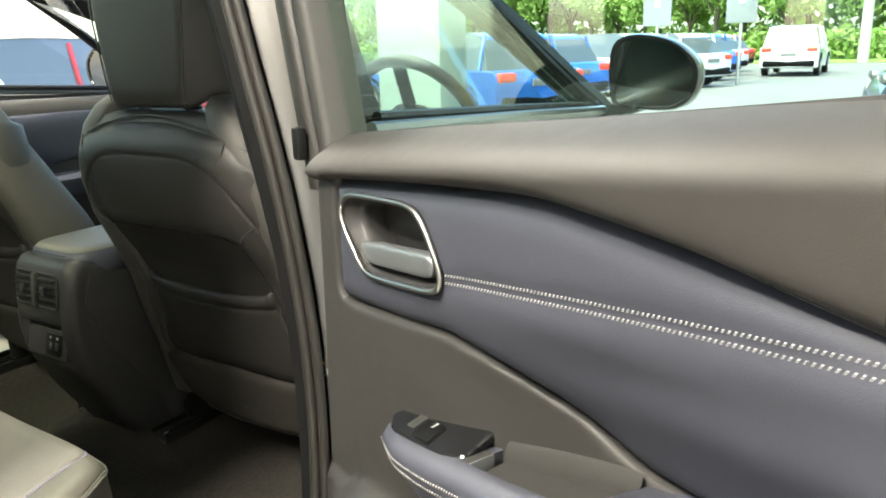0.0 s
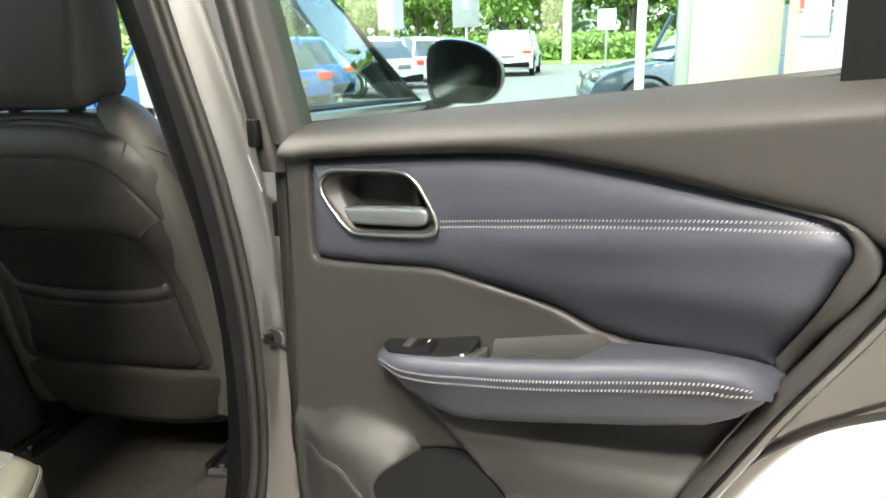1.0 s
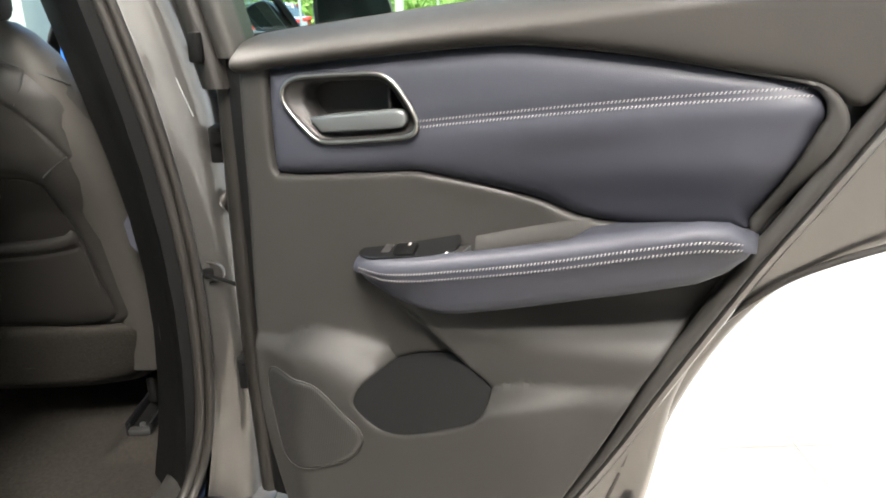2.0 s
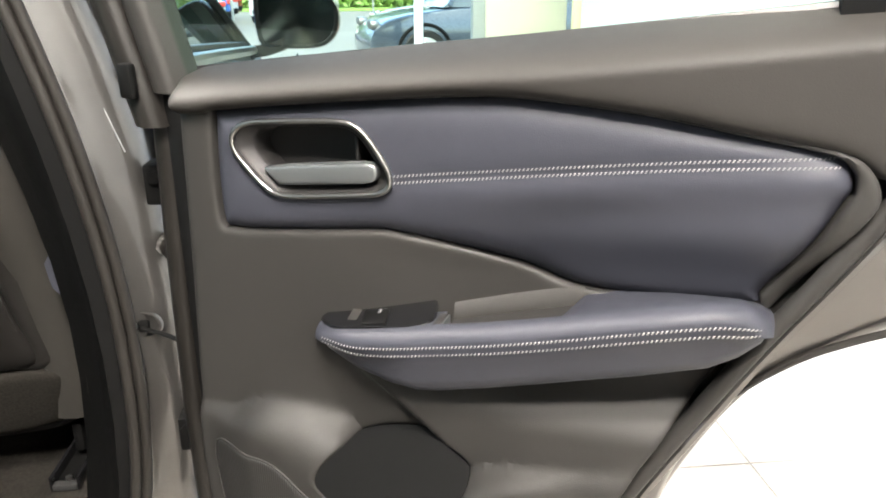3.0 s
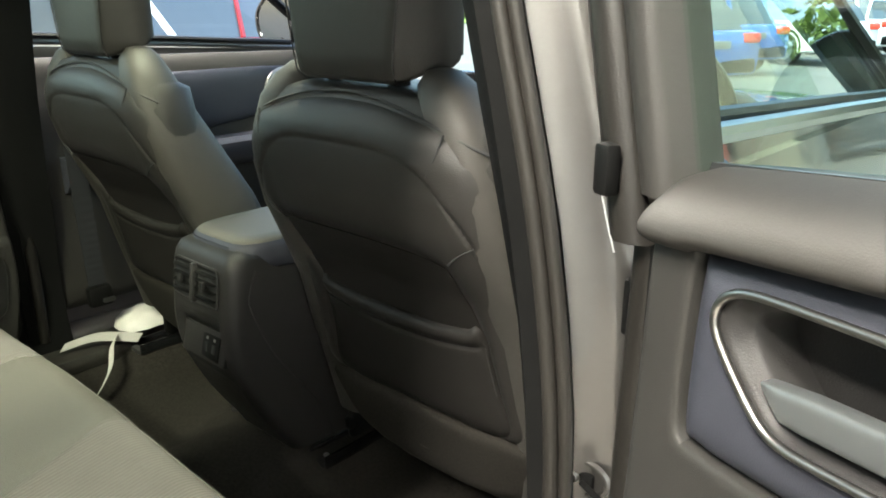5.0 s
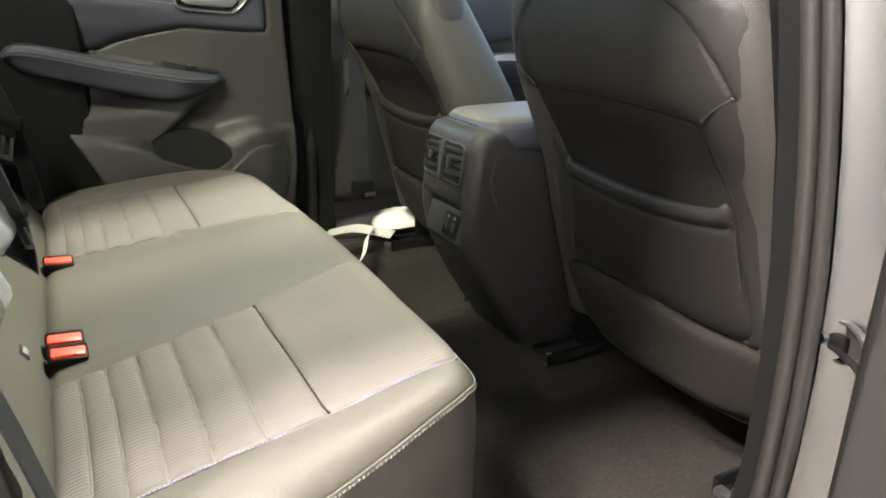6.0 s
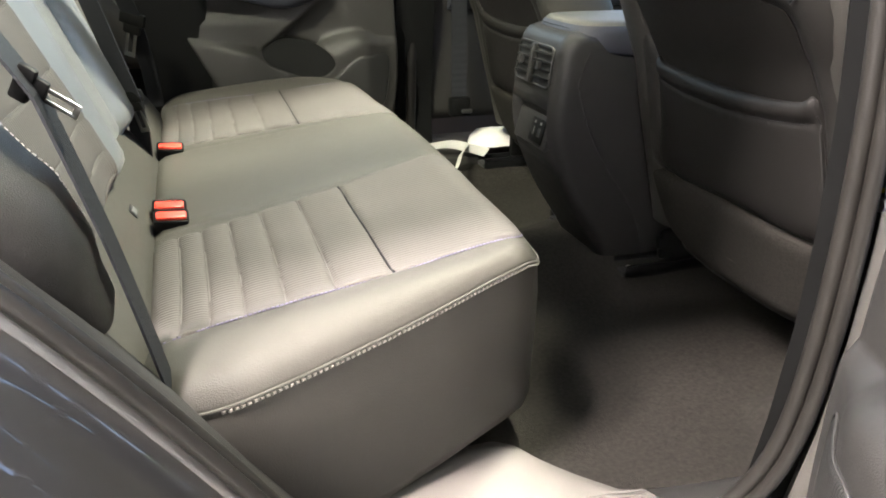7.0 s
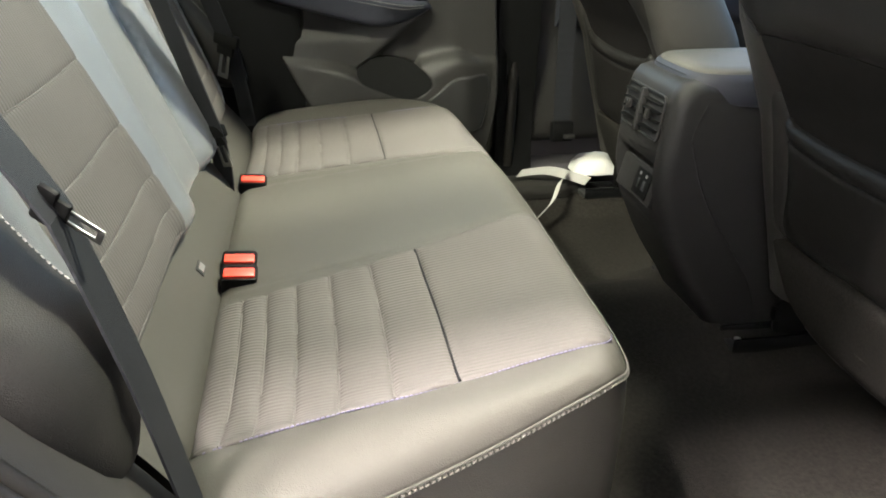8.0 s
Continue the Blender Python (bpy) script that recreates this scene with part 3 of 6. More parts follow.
    wall = [[(u, -float(base_off(np.array(u), np.array(z))) - 0.0012, z), (u, -float(base_off(np.array(u), np.array(z))) - 0.0045, z - 0.0025), (u, -float(base_off(np.array(u), np.array(z))) - 0.008, float(lerp(u, edge)) - 0.012), (u, -0.024, float(lerp(u, edge)) - 0.016)] for u, z in tray_top]
    part("tray_wall", loft(wall, cap=False, closed=False), M_HARD, door, "taupe plastic wall of the armrest tray", angle=50)
    # speaker grille
    grille = smooth_line([(-0.028, 0.702), (0.032, 0.709), (0.068, 0.703), (0.106, 0.672), (0.130, 0.652), (0.132, 0.632), (0.112, 0.606), (0.062, 0.578), (0.004, 0.566), (-0.020, 0.60)], 90, True)
    part("speaker_grille", relief(grille, lambda u, z, d: base_off(u, z) + 0.004 - 0.004 * np.exp(-d / 0.002), 0.01), M_GRILLE, door, "black perforated speaker grille")
    part("grille_rim", tube([(u, -(base_off(np.array(u), np.array(z)) + 0.002), z) for u, z in grille], 0.0013, 6, closed=True, up=(0, 1, 0)), M_HARD, door)
    # painted shell behind the trim
    shell = smooth_line([(-0.085, 1.142), (-0.095, 0.95), (-0.10, 0.70), (-0.09, 0.55), (-0.06, 0.45), (0.0, 0.40), (0.2, 0.385), (0.36, 0.39), (0.44, 0.43), (0.478, 0.52), (0.495, 0.62), (0.515, 0.69), (0.540, 0.75), (0.572, 0.81), (0.608, 0.86),
                         (0.648, 0.900), (0.70, 0.940), (0.80, 0.985), (0.86, 1.035), (0.875, 1.12), (0.87, 1.235), (0.78, 1.245), (0.6, 1.214), (0.3, 1.178), (0.1, 1.154), (-0.05, 1.146)], 220, True)
    part("door_shell", prism(shell, 0.060, 0.094, 0.020), M_PAINT, door, "grey metallic painted door shell", angle=50)
    flank_in = smooth_line([(0.30, 0.435), (0.365, 0.52), (0.450, 0.668), (0.506, 0.765), (0.586, 0.905), (0.632, 0.985), (0.678, 1.065), (0.735, 1.16), (0.79, 1.25)], 60)
    flank_out = smooth_line([(0.43, 0.43), (0.480, 0.53), (0.506, 0.655), (0.519, 0.725), (0.545, 0.795), (0.580, 0.847), (0.635, 0.892), (0.72, 0.942), (0.82, 0.990), (0.862, 1.05)], 60)
    flank = [[tuple(((1 - k) * a[0] + k * b[0], y, (1 - k) * a[1] + k * b[1])) for k, y in ((0.0, 0.032), (0.10, 0.027), (0.20, 0.031), (0.45, 0.036), (0.75, 0.041), (0.90, 0.047), (0.97, 0.056), (1.0, 0.070))] for a, b in zip(flank_in, flank_out)]
    part("edge_flange", loft(flank, cap=False, closed=False), M_PAINT, door, "grey metallic painted door edge", angle=60)
    lip_path = smooth_line([(0.30, 0.435), (0.372, 0.52), (0.455, 0.655), (0.512, 0.762), (0.592, 0.905), (0.642, 0.985), (0.69, 1.065), (0.735, 1.14), (0.79, 1.25)], 60)
    part("door_seal", tube([(u - 0.011, 0.018, z + 0.006) for u, z in lip_path], 0.0095, 10), M_HARD, door, "taupe rubber door seal")
    part("seal_lip", tube([(u + 0.002, 0.030, z - 0.001) for u, z in lip_path], 0.0075, 8), M_PAINT, door)
    outer_path = smooth_line([(0.440, 0.560), (0.462, 0.625), (0.484, 0.690), (0.520, 0.768), (0.562, 0.838), (0.618, 0.893), (0.67, 0.925), (0.74, 0.957)], 50)
    part("outer_seal", tube([(u, 0.040, z) for u, z in outer_path], 0.0042, 8), M_RUBBER, door, "thin black rubber outer seal")
    # added black strip that paints the shade between pillar and door
    part("gap_shade", block(-0.078, 0.064, 0.79, 0.028, 0.040, 0.70, 0.006), M_BLACK, door, "black strip standing in for the shaded hinge gap")
    part("front_seal", tube([(-0.106, 0.058, 0.44), (-0.112, 0.058, 0.70), (-0.106, 0.058, 0.95), (-0.098, 0.056, 1.14)], 0.015, 10, up=(0, 1, 0)), M_RUBBER, door, "black rubber front edge seal")
    part("bumper_plug", moved(tube([(0, 0, 0), (0, -0.006, 0)], [0.012, 0.010], 12), Matrix.Translation((0.478, 0.036, 0.575))), M_RUBBER, door)
    # window frame, divider and panes
    post = ((-0.100, 0.036), (-0.094, 0.031), (-0.078, 0.029), (-0.070, 0.032), (-0.066, 0.040), (-0.065, 0.085), (-0.100, 0.085))
    part("window_post", loft([[(u - (z - 1.15) * 0.28, y, z) for u, y in post] for z in (1.13, 1.25, 1.35, 1.47, 1.58)]), M_HARD, door, "taupe window post trim", angle=60)
    rubber = ((-0.145, 0.048), (-0.138, 0.030), (-0.122, 0.022), (-0.108, 0.026), (-0.101, 0.036), (-0.101, 0.075), (-0.145, 0.075))
    part("post_seal", loft([[(u - (z - 1.15) * 0.28, y, z) for u, y in rubber] for z in (1.09, 1.2, 1.3, 1.45, 1.58)]), M_RUBBER, door, "black rubber post seal", angle=60)
    part("post_latch", block(-0.112, 0.016, 1.145, 0.018, 0.014, 0.040, 0.004), M_BLACK, door)
    part("quarter_divider", loft([[(u - (z - 1.23) * 0.02, y, z) for u, y in ((0.612, 0.034), (0.645, 0.034), (0.645, 0.075), (0.612, 0.075))] for z in (1.20, 1.42, 1.58)]), M_BLACK, door)
    part("quarter_trim", loft([[(u, y, z) for u, y in ((0.647, 0.036), (0.80, 0.03), (0.80, 0.07), (0.647, 0.07))] for z in (1.225, 1.40, 1.58)]), M_SOFT, door)
    part("frame_top", tube(smooth_line([(-0.19, 0.055, 1.57), (0.2, 0.055, 1.60), (0.6, 0.055, 1.58), (0.8, 0.055, 1.52)], 20), 0.025, 8), M_HARD, door)
    pane = part("window_pane", block(0.24, 0.062, 1.36, 0.80, 0.004, 0.42, 0.0), M_GLASS, door, "clear side window glass", smooth=False)
    pane.visible_shadow = False
    part("glass_seal", tube([(u, 0.052, lerp(u, BELT) - 0.004) for u in np.linspace(-0.04, 0.62, 14)], 0.005, 6), M_RUBBER, door)
    marks = [block(0.585 + 0.001 * k, 0.0592, 1.280 - 0.005 * k, w, 0.0006, 0.0008 if k else 0.0018, 0) for k, w in enumerate((0.028, 0.031, 0.024, 0.023, 0.020))]
    marks.append(block(0.602, 0.0592, 1.264, 0.005, 0.0006, 0.005, 0))
    part("glass_marking", join(*marks), M_SIGN, pane, "small dark etched marking bars")
    return door
M_GRILLE = material("perforated_black", (0.012, 0.0114, 0.0108), 0.5, spec=0.4, var=0.1, bump=0.4, bump_scale=110, pattern="ribs")
rear_door = make_rear_door(DOOR)

# ---- the car's shell ----
floor_low = thing("car_floor", "charcoal carpeted car floor with a raised middle tunnel", "car floor", kind="structure")


def carpet_z(x, y):
    z = 0.345 + 0.055 * np.exp(-((np.abs(x)) / 0.16) ** 4) + 0.012 * ss(np.abs(x), 0.55, 0.70)
    z = z + 0.030 * ss(y, 1.000, 1.030) * (np.exp(-((np.abs(x) - 0.15) / 0.065) ** 4) * (1 - 0.55 * np.exp(-(x / 0.16) ** 4)) + np.exp(-((np.abs(x) - 0.62) / 0.06) ** 4))
    return z + 0.004 * np.sin(x * 21 + y * 13) * np.cos(y * 17)


gx, gy = np.linspace(-0.72, 0.72, 97), np.linspace(0.30, 2.2, 96)
cv = [(x, y, float(carpet_z(x, y))) for y in gy for x in gx]
cf = [(j * 97 + i, j * 97 + i + 1, (j + 1) * 97 + i + 1, (j + 1) * 97 + i) for j in range(95) for i in range(96)]
part("carpet", (cv, cf), M_CARPET, floor_low, "charcoal tufted carpet", angle=0)
part("floor_pan", block(0, 0.9, 0.28, 1.66, 3.0, 0.04, 0.01), M_BLACK, floor_low)

PILLAR = [(0.36, 0.748, 0.800, 0.888), (0.45, 0.768, 0.818, 0.895), (0.55, 0.782, 0.834, 0.903), (0.66, 0.790, 0.842, 0.908), (0.76, 0.791, 0.844, 0.907), (0.86, 0.788, 0.840, 0.902), (0.96, 0.780, 0.829, 0.895), (1.06, 0.766, 0.812, 0.880), (1.16, 0.746, 0.788, 0.858),
          (1.26, 0.722, 0.762, 0.828), (1.38, 0.690, 0.730, 0.790), (1.52, 0.645, 0.685, 0.738)]


def make_pillar(side):
    """A B-pillar: inner trim, seal and painted flange."""
    pillar = thing("b_pillar", "grey painted car door pillar with black inner trim" if side > 0 else "dark plastic car door pillar trim", "car pillar", kind="structure")
    def wide(z):
        return 0.008 + 0.042 * float(ss(np.array(z), 0.50, 0.80))

    def low(z):
        return 1.0 - float(ss(np.array(z), 0.70, 1.20))

    trim = [[(side * x, y, z) for x, y in ((t - wide(z), 0.93), (t - 1.04 * wide(z), 0.86), (t - 0.8 * wide(z), 0.822), (t - 0.2 * wide(z), 0.806), (t + 0.012, 0.800), (s - 0.008, 0.806), (s - 0.004, 0.86), (s, 0.93))] for z, t, s, o in PILLAR]
    if side > 0:
        trim = [[(x, y, z) for x, y in ((t - 0.10 + 0.035 * low(z), 0.93), (t - 0.05 + 0.038 * low(z), 0.86), (t - 0.018 + 0.036 * low(z), 0.822), (t + 0.004 + 0.018 * low(z), 0.806), (t + 0.014 + 0.012 * low(z), 0.800), (s - 0.008, 0.806), (s - 0.004, 0.86), (s, 0.93))] for z, t, s, o in PILLAR]
    part("pillar_trim", loft(trim), M_BLACK, pillar, "black grained plastic pillar trim")
    flange = [[(side * x, y, z) for x, y in ((s + 0.004, 0.93), (s + 0.004, 0.832), (s + 0.012, 0.827), (s + 0.020, 0.832), (s + 0.030, 0.839), (o - 0.022, 0.845), (o - 0.008, 0.850), (o, 0.860), (o + 0.006, 0.885), (o + 0.004, 0.95))] for z, t, s, o in PILLAR]
    part("pillar_panel", loft(flange), M_PAINT, pillar, "grey metallic painted steel")
    return pillar


pillar_r, pillar_l = make_pillar(1), make_pillar(-1)
part("hinge_bracket", block(0.912, 0.832, 1.008, 0.030, 0.018, 0.005, 0.002), M_STEEL, pillar_r, "light steel hinge bracket")
part("paint_marks", tube(smooth_line([(0.846, 0.848, 1.12), (0.862, 0.846, 1.07), (0.872, 0.846, 1.04)], 8), 0.0009, 6), M_FRAME, pillar_r)

# the seal round the door opening
opening = [(0.685, 0.810, 1.52), (0.730, 0.806, 1.38), (0.762, 0.804, 1.26), (0.812, 0.802, 1.06), (0.840, 0.802, 0.86), (0.842, 0.802, 0.66), (0.828, 0.795, 0.52), (0.803, 0.765, 0.435), (0.785, 0.70, 0.402), (0.785, 0.60, 0.398), (0.785, 0.47, 0.40),
           (0.785, 0.385, 0.435), (0.785, 0.32, 0.52), (0.785, 0.262, 0.61), (0.785, 0.200, 0.70), (0.785, 0.140, 0.78), (0.780, 0.07, 0.86), (0.77, -0.03, 0.96), (0.75, -0.12, 1.08), (0.73, -0.19, 1.22), (0.70, -0.22, 1.38), (0.66, -0.15, 1.50), (0.64, 0.1, 1.54), (0.64, 0.5, 1.55)]
opening_line = smooth_line(opening, 150, True)
seal = thing("door_opening_seal", "black rubber weatherstrip round the car door opening", "door seal", kind="structure")
part("bulb", tube(opening_line, 0.0085, 10, closed=True, up=(1, 0, 0)), M_SEAL, seal)
part("bulb", tube([p + np.array((0.0145, 0.005 if p[1] > 0.7 else 0.0, 0.0)) for p in opening_line], 0.0075, 10, closed=True, up=(1, 0, 0)), M_SEAL, seal)

# sill and rear jamb
sill = thing("door_sill", "taupe plastic door sill trim over a grey painted rocker", "door sill", kind="structure")
INNER = [(0.25, 0.53), (0.600, 0.53), (0.625, 0.548), (0.640, 0.580), (0.670, 0.630), (0.706, 0.680), (0.745, 0.696), (0.788, 0.702), (0.85, 0.712), (1.5, 0.72)]


def sill_ring(y):
    a = float(lerp(y, INNER))
    w = 0.772 - a
    return [(a, y, 0.345), (a + 0.10 * w, y, 0.378), (a + 0.25 * w, y, 0.392), (a + 0.5 * w, y, 0.400), (a + 0.8 * w, y, 0.402), (0.770, y, 0.397), (0.778, y, 0.36), (0.75, y, 0.30), (a, y, 0.30)]


part("gap_filler", block(0.70, 0.10, 0.50, 0.10, 0.16, 0.30, 0.02), M_BLACK, sill)
def sill_run(ys):
    return loft([[(x, y, z + 0.02 * float(1 - ss(np.array(y), 0.3, 0.42))) for x, y, z in sill_ring(y)] for y in ys])


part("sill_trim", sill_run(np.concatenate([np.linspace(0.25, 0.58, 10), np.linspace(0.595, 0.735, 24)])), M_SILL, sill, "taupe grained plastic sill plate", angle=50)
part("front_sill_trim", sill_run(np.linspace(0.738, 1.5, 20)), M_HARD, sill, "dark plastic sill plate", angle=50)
rock = [(0.775, 0.392), (0.80, 0.388), (0.835, 0.372), (0.875, 0.340), (0.888, 0.28), (0.87, 0.20), (0.78, 0.18)]
part("rocker", loft([[(x, y, z) for x, z in rock] for y in np.linspace(0.30, 2.6, 12)]), M_PAINT, sill)
for k in range(5):
    part("sill_rib", tube([(0.712 + 0.009 * k, 0.655 + 0.004 * k, 0.4012), (0.720 + 0.009 * k, 0.726, 0.4016)], 0.0010, 6), M_SILL, sill)

quarter = thing("rear_quarter_panel", "grey metallic painted rear quarter jamb beside the wheel arch", "car body", kind="structure")
jamb = [p for p in opening_line if p[1] < 0.47 and p[2] < 1.45 and p[0] > 0.66]
jamb = sorted(jamb, key=lambda p: p[2])
rings = []
for p in jamb:
    d = np.array((0, -0.55, -0.84)) if p[2] < 1.0 else np.array((0, -0.95, -0.3))
    ring = []
    for a, w in ((0.0, -0.012), (0.006, 0.004), (0.016, 0.010), (0.028, 0.012), (0.044, 0.026), (0.056, 0.050), (0.070, 0.076), (0.088, 0.098), (0.108, 0.112), (0.130, 0.120)):
        q = p + d * (a * 0.72) + np.array((w, 0, 0))
        ring.append(tuple(q))
    rings.append(ring)
part("jamb_panel", loft(rings, cap=False, closed=False), M_PAINT, quarter, "grey metallic painted steel")
lip_rings = [[tuple(np.array(r[k]) + np.array((0.003, 0.0, 0.003))) for k in (0, 1, 2, 3)] for r in rings if 0.5 < r[0][2] < 1.2]
part("seal_carrier", loft(lip_rings, cap=False, closed=False), M_PAINT, quarter, "painted weatherstrip flange", angle=60)
part("outer_panel", loft([[(0.905 - 0.10 * ss(np.array(z), 1.0, 1.5), y, z) for z in np.linspace(0.25, 1.5, 16)] for y in (-1.2, -0.9, -0.6, -0.32)], cap=False, closed=False), M_PAINT, quarter)
inner = [p + np.array((-0.018, -0.0, 0.0)) for p in jamb]
part("inner_trim", loft([[tuple(p + np.array((0.010, 0, 0))), tuple(p + np.array((-0.012, -0.004, 0))), tuple(p + np.array((-0.05, -0.018, 0))), tuple(p + np.array((-0.10, -0.040, 0))), tuple(p + np.array((-0.125, -0.054, 0))), tuple(p + np.array((-0.140, -0.064, -0.004))), tuple(p + np.array((-0.15, -0.25, -0.01)))] for p in inner], cap=False, closed=False), M_HARD, quarter, "taupe plastic side trim beside the bench", angle=50)

shell = thing("car_shell", "grey car roof with glass panels, pillars and outer body", "car body", kind="structure")


def roof_skin(top, keep):
    """The arched roof at one height, with the faces that keep() allows."""
    xs, ys = np.linspace(-0.66, 0.66, 23), np.linspace(-1.1, 1.35, 36)
    verts = [(x, y, top - 0.06 * (x / 0.62) ** 2 - 0.03 * ((y - 0.4) / 1.2) ** 2) for y in ys for x in xs]
    faces = [(j * 23 + i, j * 23 + i + 1, (j + 1) * 23 + i + 1, (j + 1) * 23 + i) for j in range(35) for i in range(22) if keep((xs[i] + xs[i + 1]) / 2, (ys[j] + ys[j + 1]) / 2)]
    return verts, faces


def in_glass(x, y):
    return abs(x) < 0.43 and -0.20 < y < 1.10


part("roof", roof_skin(1.60, lambda x, y: not in_glass(x, y)), M_PAINT, shell)
part("headliner", roof_skin(1.565, lambda x, y: not in_glass(x, y)), M_LINER, shell, "grey fabric headliner")
part("roof_glass", roof_skin(1.585, in_glass), M_ROOFGLASS, shell, "green tinted glass roof")
for side in (1, -1):
    part("roof_rail", tube(smooth_line([(side * 0.64, 1.25, 1.50), (side * 0.66, 0.5, 1.545), (side * 0.66, -0.4, 1.53), (side * 0.64, -1.1, 1.45)], 24), 0.045, 10), M_PAINT, shell)
    part("a_pillar", tube(smooth_line([(side * 0.64, 1.20, 1.50), (side * 0.70, 1.55 + (0.17 if side < 0 else 0), 1.36), (side * 0.76, 1.95 + (0.12 if side < 0 else 0), 1.16), (side * 0.79, 2.2, 1.04)], 16), 0.040, 8), M_BLACK, shell)
    part("c_pillar", loft([[(side * (x - 0.10 * (z - 0.9)), y, z) for x, y in ((0.80, -0.30 + 0.1 * (z - 0.9)), (0.84, -0.9), (0.70, -0.9), (0.70, -0.36 + 0.1 * (z - 0.9)))] for z in (0.95, 1.2, 1.5)]), M_PAINT, shell)
part("tailgate", block(0, -1.15, 0.95, 1.5, 0.08, 1.1, 0.03), M_PAINT, shell)
part("parcel_shelf", block(0, -0.65, 0.86, 1.36, 0.9, 0.03, 0.01), M_BLACK, shell)
part("side_wall", block(-0.80, -0.42, 0.8, 0.20, 1.5, 0.9, 0.03), M_BLACK, shell)
part("side_wall", block(0.74, -0.66, 0.7, 0.10, 0.9, 0.6, 0.03), M_BLACK, shell)
part("rocker_left", block(-0.82, 1.0, 0.30, 0.14, 2.6, 0.24, 0.03), M_PAINT, shell)
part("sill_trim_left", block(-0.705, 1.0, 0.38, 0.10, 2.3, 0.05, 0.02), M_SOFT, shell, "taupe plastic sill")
part("bonnet", loft([[(x, y, 1.02 - 0.06 * ss(np.array(y), 2.1, 3.1) - 0.05 * (x / 0.85) ** 4) for x in np.linspace(-0.84, 0.84, 13)] for y in np.linspace(2.05, 3.1, 8)], cap=False, closed=False), M_PAINT, shell)
part("scuttle", block(0, 2.08, 0.98, 1.5, 0.1, 0.08, 0.02), M_BLACK, shell)
part("bulkhead", block(0, 2.2, 0.65, 1.5, 0.05, 0.62, 0.02), M_BLACK, shell)
screen = part("windscreen", loft([[(x, 1.28 + 0.82 * s - 0.03 * (x / 0.7) ** 2, 1.505 - 0.46 * s) for x in np.linspace(-0.70, 0.70, 9)] for s in np.linspace(0, 1, 5)], cap=False, closed=False), M_GLASS, shell, "clear windscreen glass")
screen.visible_shadow = False


# ---- front door (outer side of the driver's, inner side of the passenger's) ----
def make_front_door(side):
    door = thing("closed_car_door", "closed grey front car door with black mirror and chrome window strip" if side > 0 else "closed front car door with navy leather trim", "car door")
    sk = [[(side * (0.905 + 0.012 * math.sin((z - 0.3) / 0.78 * 3.1) - (0.012 if z > 1.04 else 0)), y, z) for z in np.linspace(0.33, 1.130 - 0.046 * (y - 0.9), 14)] for y in (0.905, 0.92, 1.2, 1.5, 1.8, 2.02)]
    part("outer_skin", loft(sk, cap=False, closed=False), M_PAINT, door, "grey metallic painted door skin")
    part("window_strip", tube([(side * 0.905, 0.90, 1.143), (side * 0.905, 1.4, 1.118), (side * 0.900, 1.86, 1.092)], 0.012, 8), M_CHROME, door, "bright chrome window strip")
    part("glass_seal", tube([(side * 0.894, 0.93, 1.158), (side * 0.894, 1.4, 1.133), (side * 0.890, 1.84, 1.107)], 0.009, 8), M_RUBBER, door)
    part("rear_frame", loft([[(side * (x - (z - 1.1) * 0.30), y - (z - 1.1) * 0.07, z) for x, y in ((0.872, 0.905), (0.898, 0.905), (0.898, 0.965), (0.872, 0.965))] for z in (1.09, 1.3, 1.53)]), M_GLOSS, door, "gloss black window pillar cover")
    lead = 0.0 if side > 0 else 0.17
    front = smooth_line([(side * 0.893, 1.86 + lead, 1.08), (side * 0.86, 1.66 + lead, 1.19), (side * 0.80, 1.40 + lead, 1.35), (side * 0.75, 1.15 + lead, 1.47), (side * 0.72, 0.92, 1.53)], 24)
    part("window_frame", tube(front, 0.016, 8), M_BLACK, door)
    pane = [[(side * (0.892 - (z - 1.1) * 0.30), y0 + (y1 - y0) * s, z) for s in np.linspace(0, 1, 5)] for z, y0, y1 in ((1.09, 0.93, 1.85), (1.20, 0.93, 1.65), (1.33, 0.92, 1.43), (1.50, 0.91, 1.05))]
    pane = part("window_pane", loft(pane, cap=False, closed=False), M_CARGLASS, door, "tinted side window glass")
    pane.visible_shadow = False
    # inner trim
    line = rounded([(0.90, 1.105), (1.95, 1.085), (1.95, 0.45), (0.90, 0.45)], 0.04)
    inner_at = Matrix(((0, side, 0, 0), (1, 0, 0, 0), (0, 0, 1, 0), (0, 0, 0, 1)))
    face = relief(line, lambda u, z, d: -0.742 + 0.010 * ss(z, 1.02, 1.0) - 0.012 * np.exp(-d / 0.01), 0.03)
    part("inner_trim", moved(face, inner_at), M_SOFT, door, "taupe plastic inner trim")
    ins = smooth_line([(1.00, 1.035), (1.2, 1.048), (1.45, 1.050), (1.70, 1.045), (1.82, 1.02), (1.80, 0.95), (1.60, 0.91), (1.3, 0.87), (1.05, 0.84), (0.99, 0.92)], 90, True)
    hole = rounded([(1.66, 1.04), (1.78, 1.03), (1.75, 0.965), (1.60, 0.975), (1.62, 1.02)], 0.02, 5)
    part("leather_insert", moved(relief(ins, lambda u, z, d: -0.730 + 0.014 * (1 - np.exp(-d / 0.008)), 0.02), inner_at), M_NAVY, door, "navy leather insert")
    part("handle_bezel", moved(tube([(a, 0.712, b) for a, b in hole], 0.007, 8, closed=True, up=(0, 1, 0)), inner_at), M_CHROME, door, "satin chrome handle surround")
    part("handle_bowl", moved(prism(hole, 0.716, 0.73, 0.004), inner_at), M_BLACK, door)
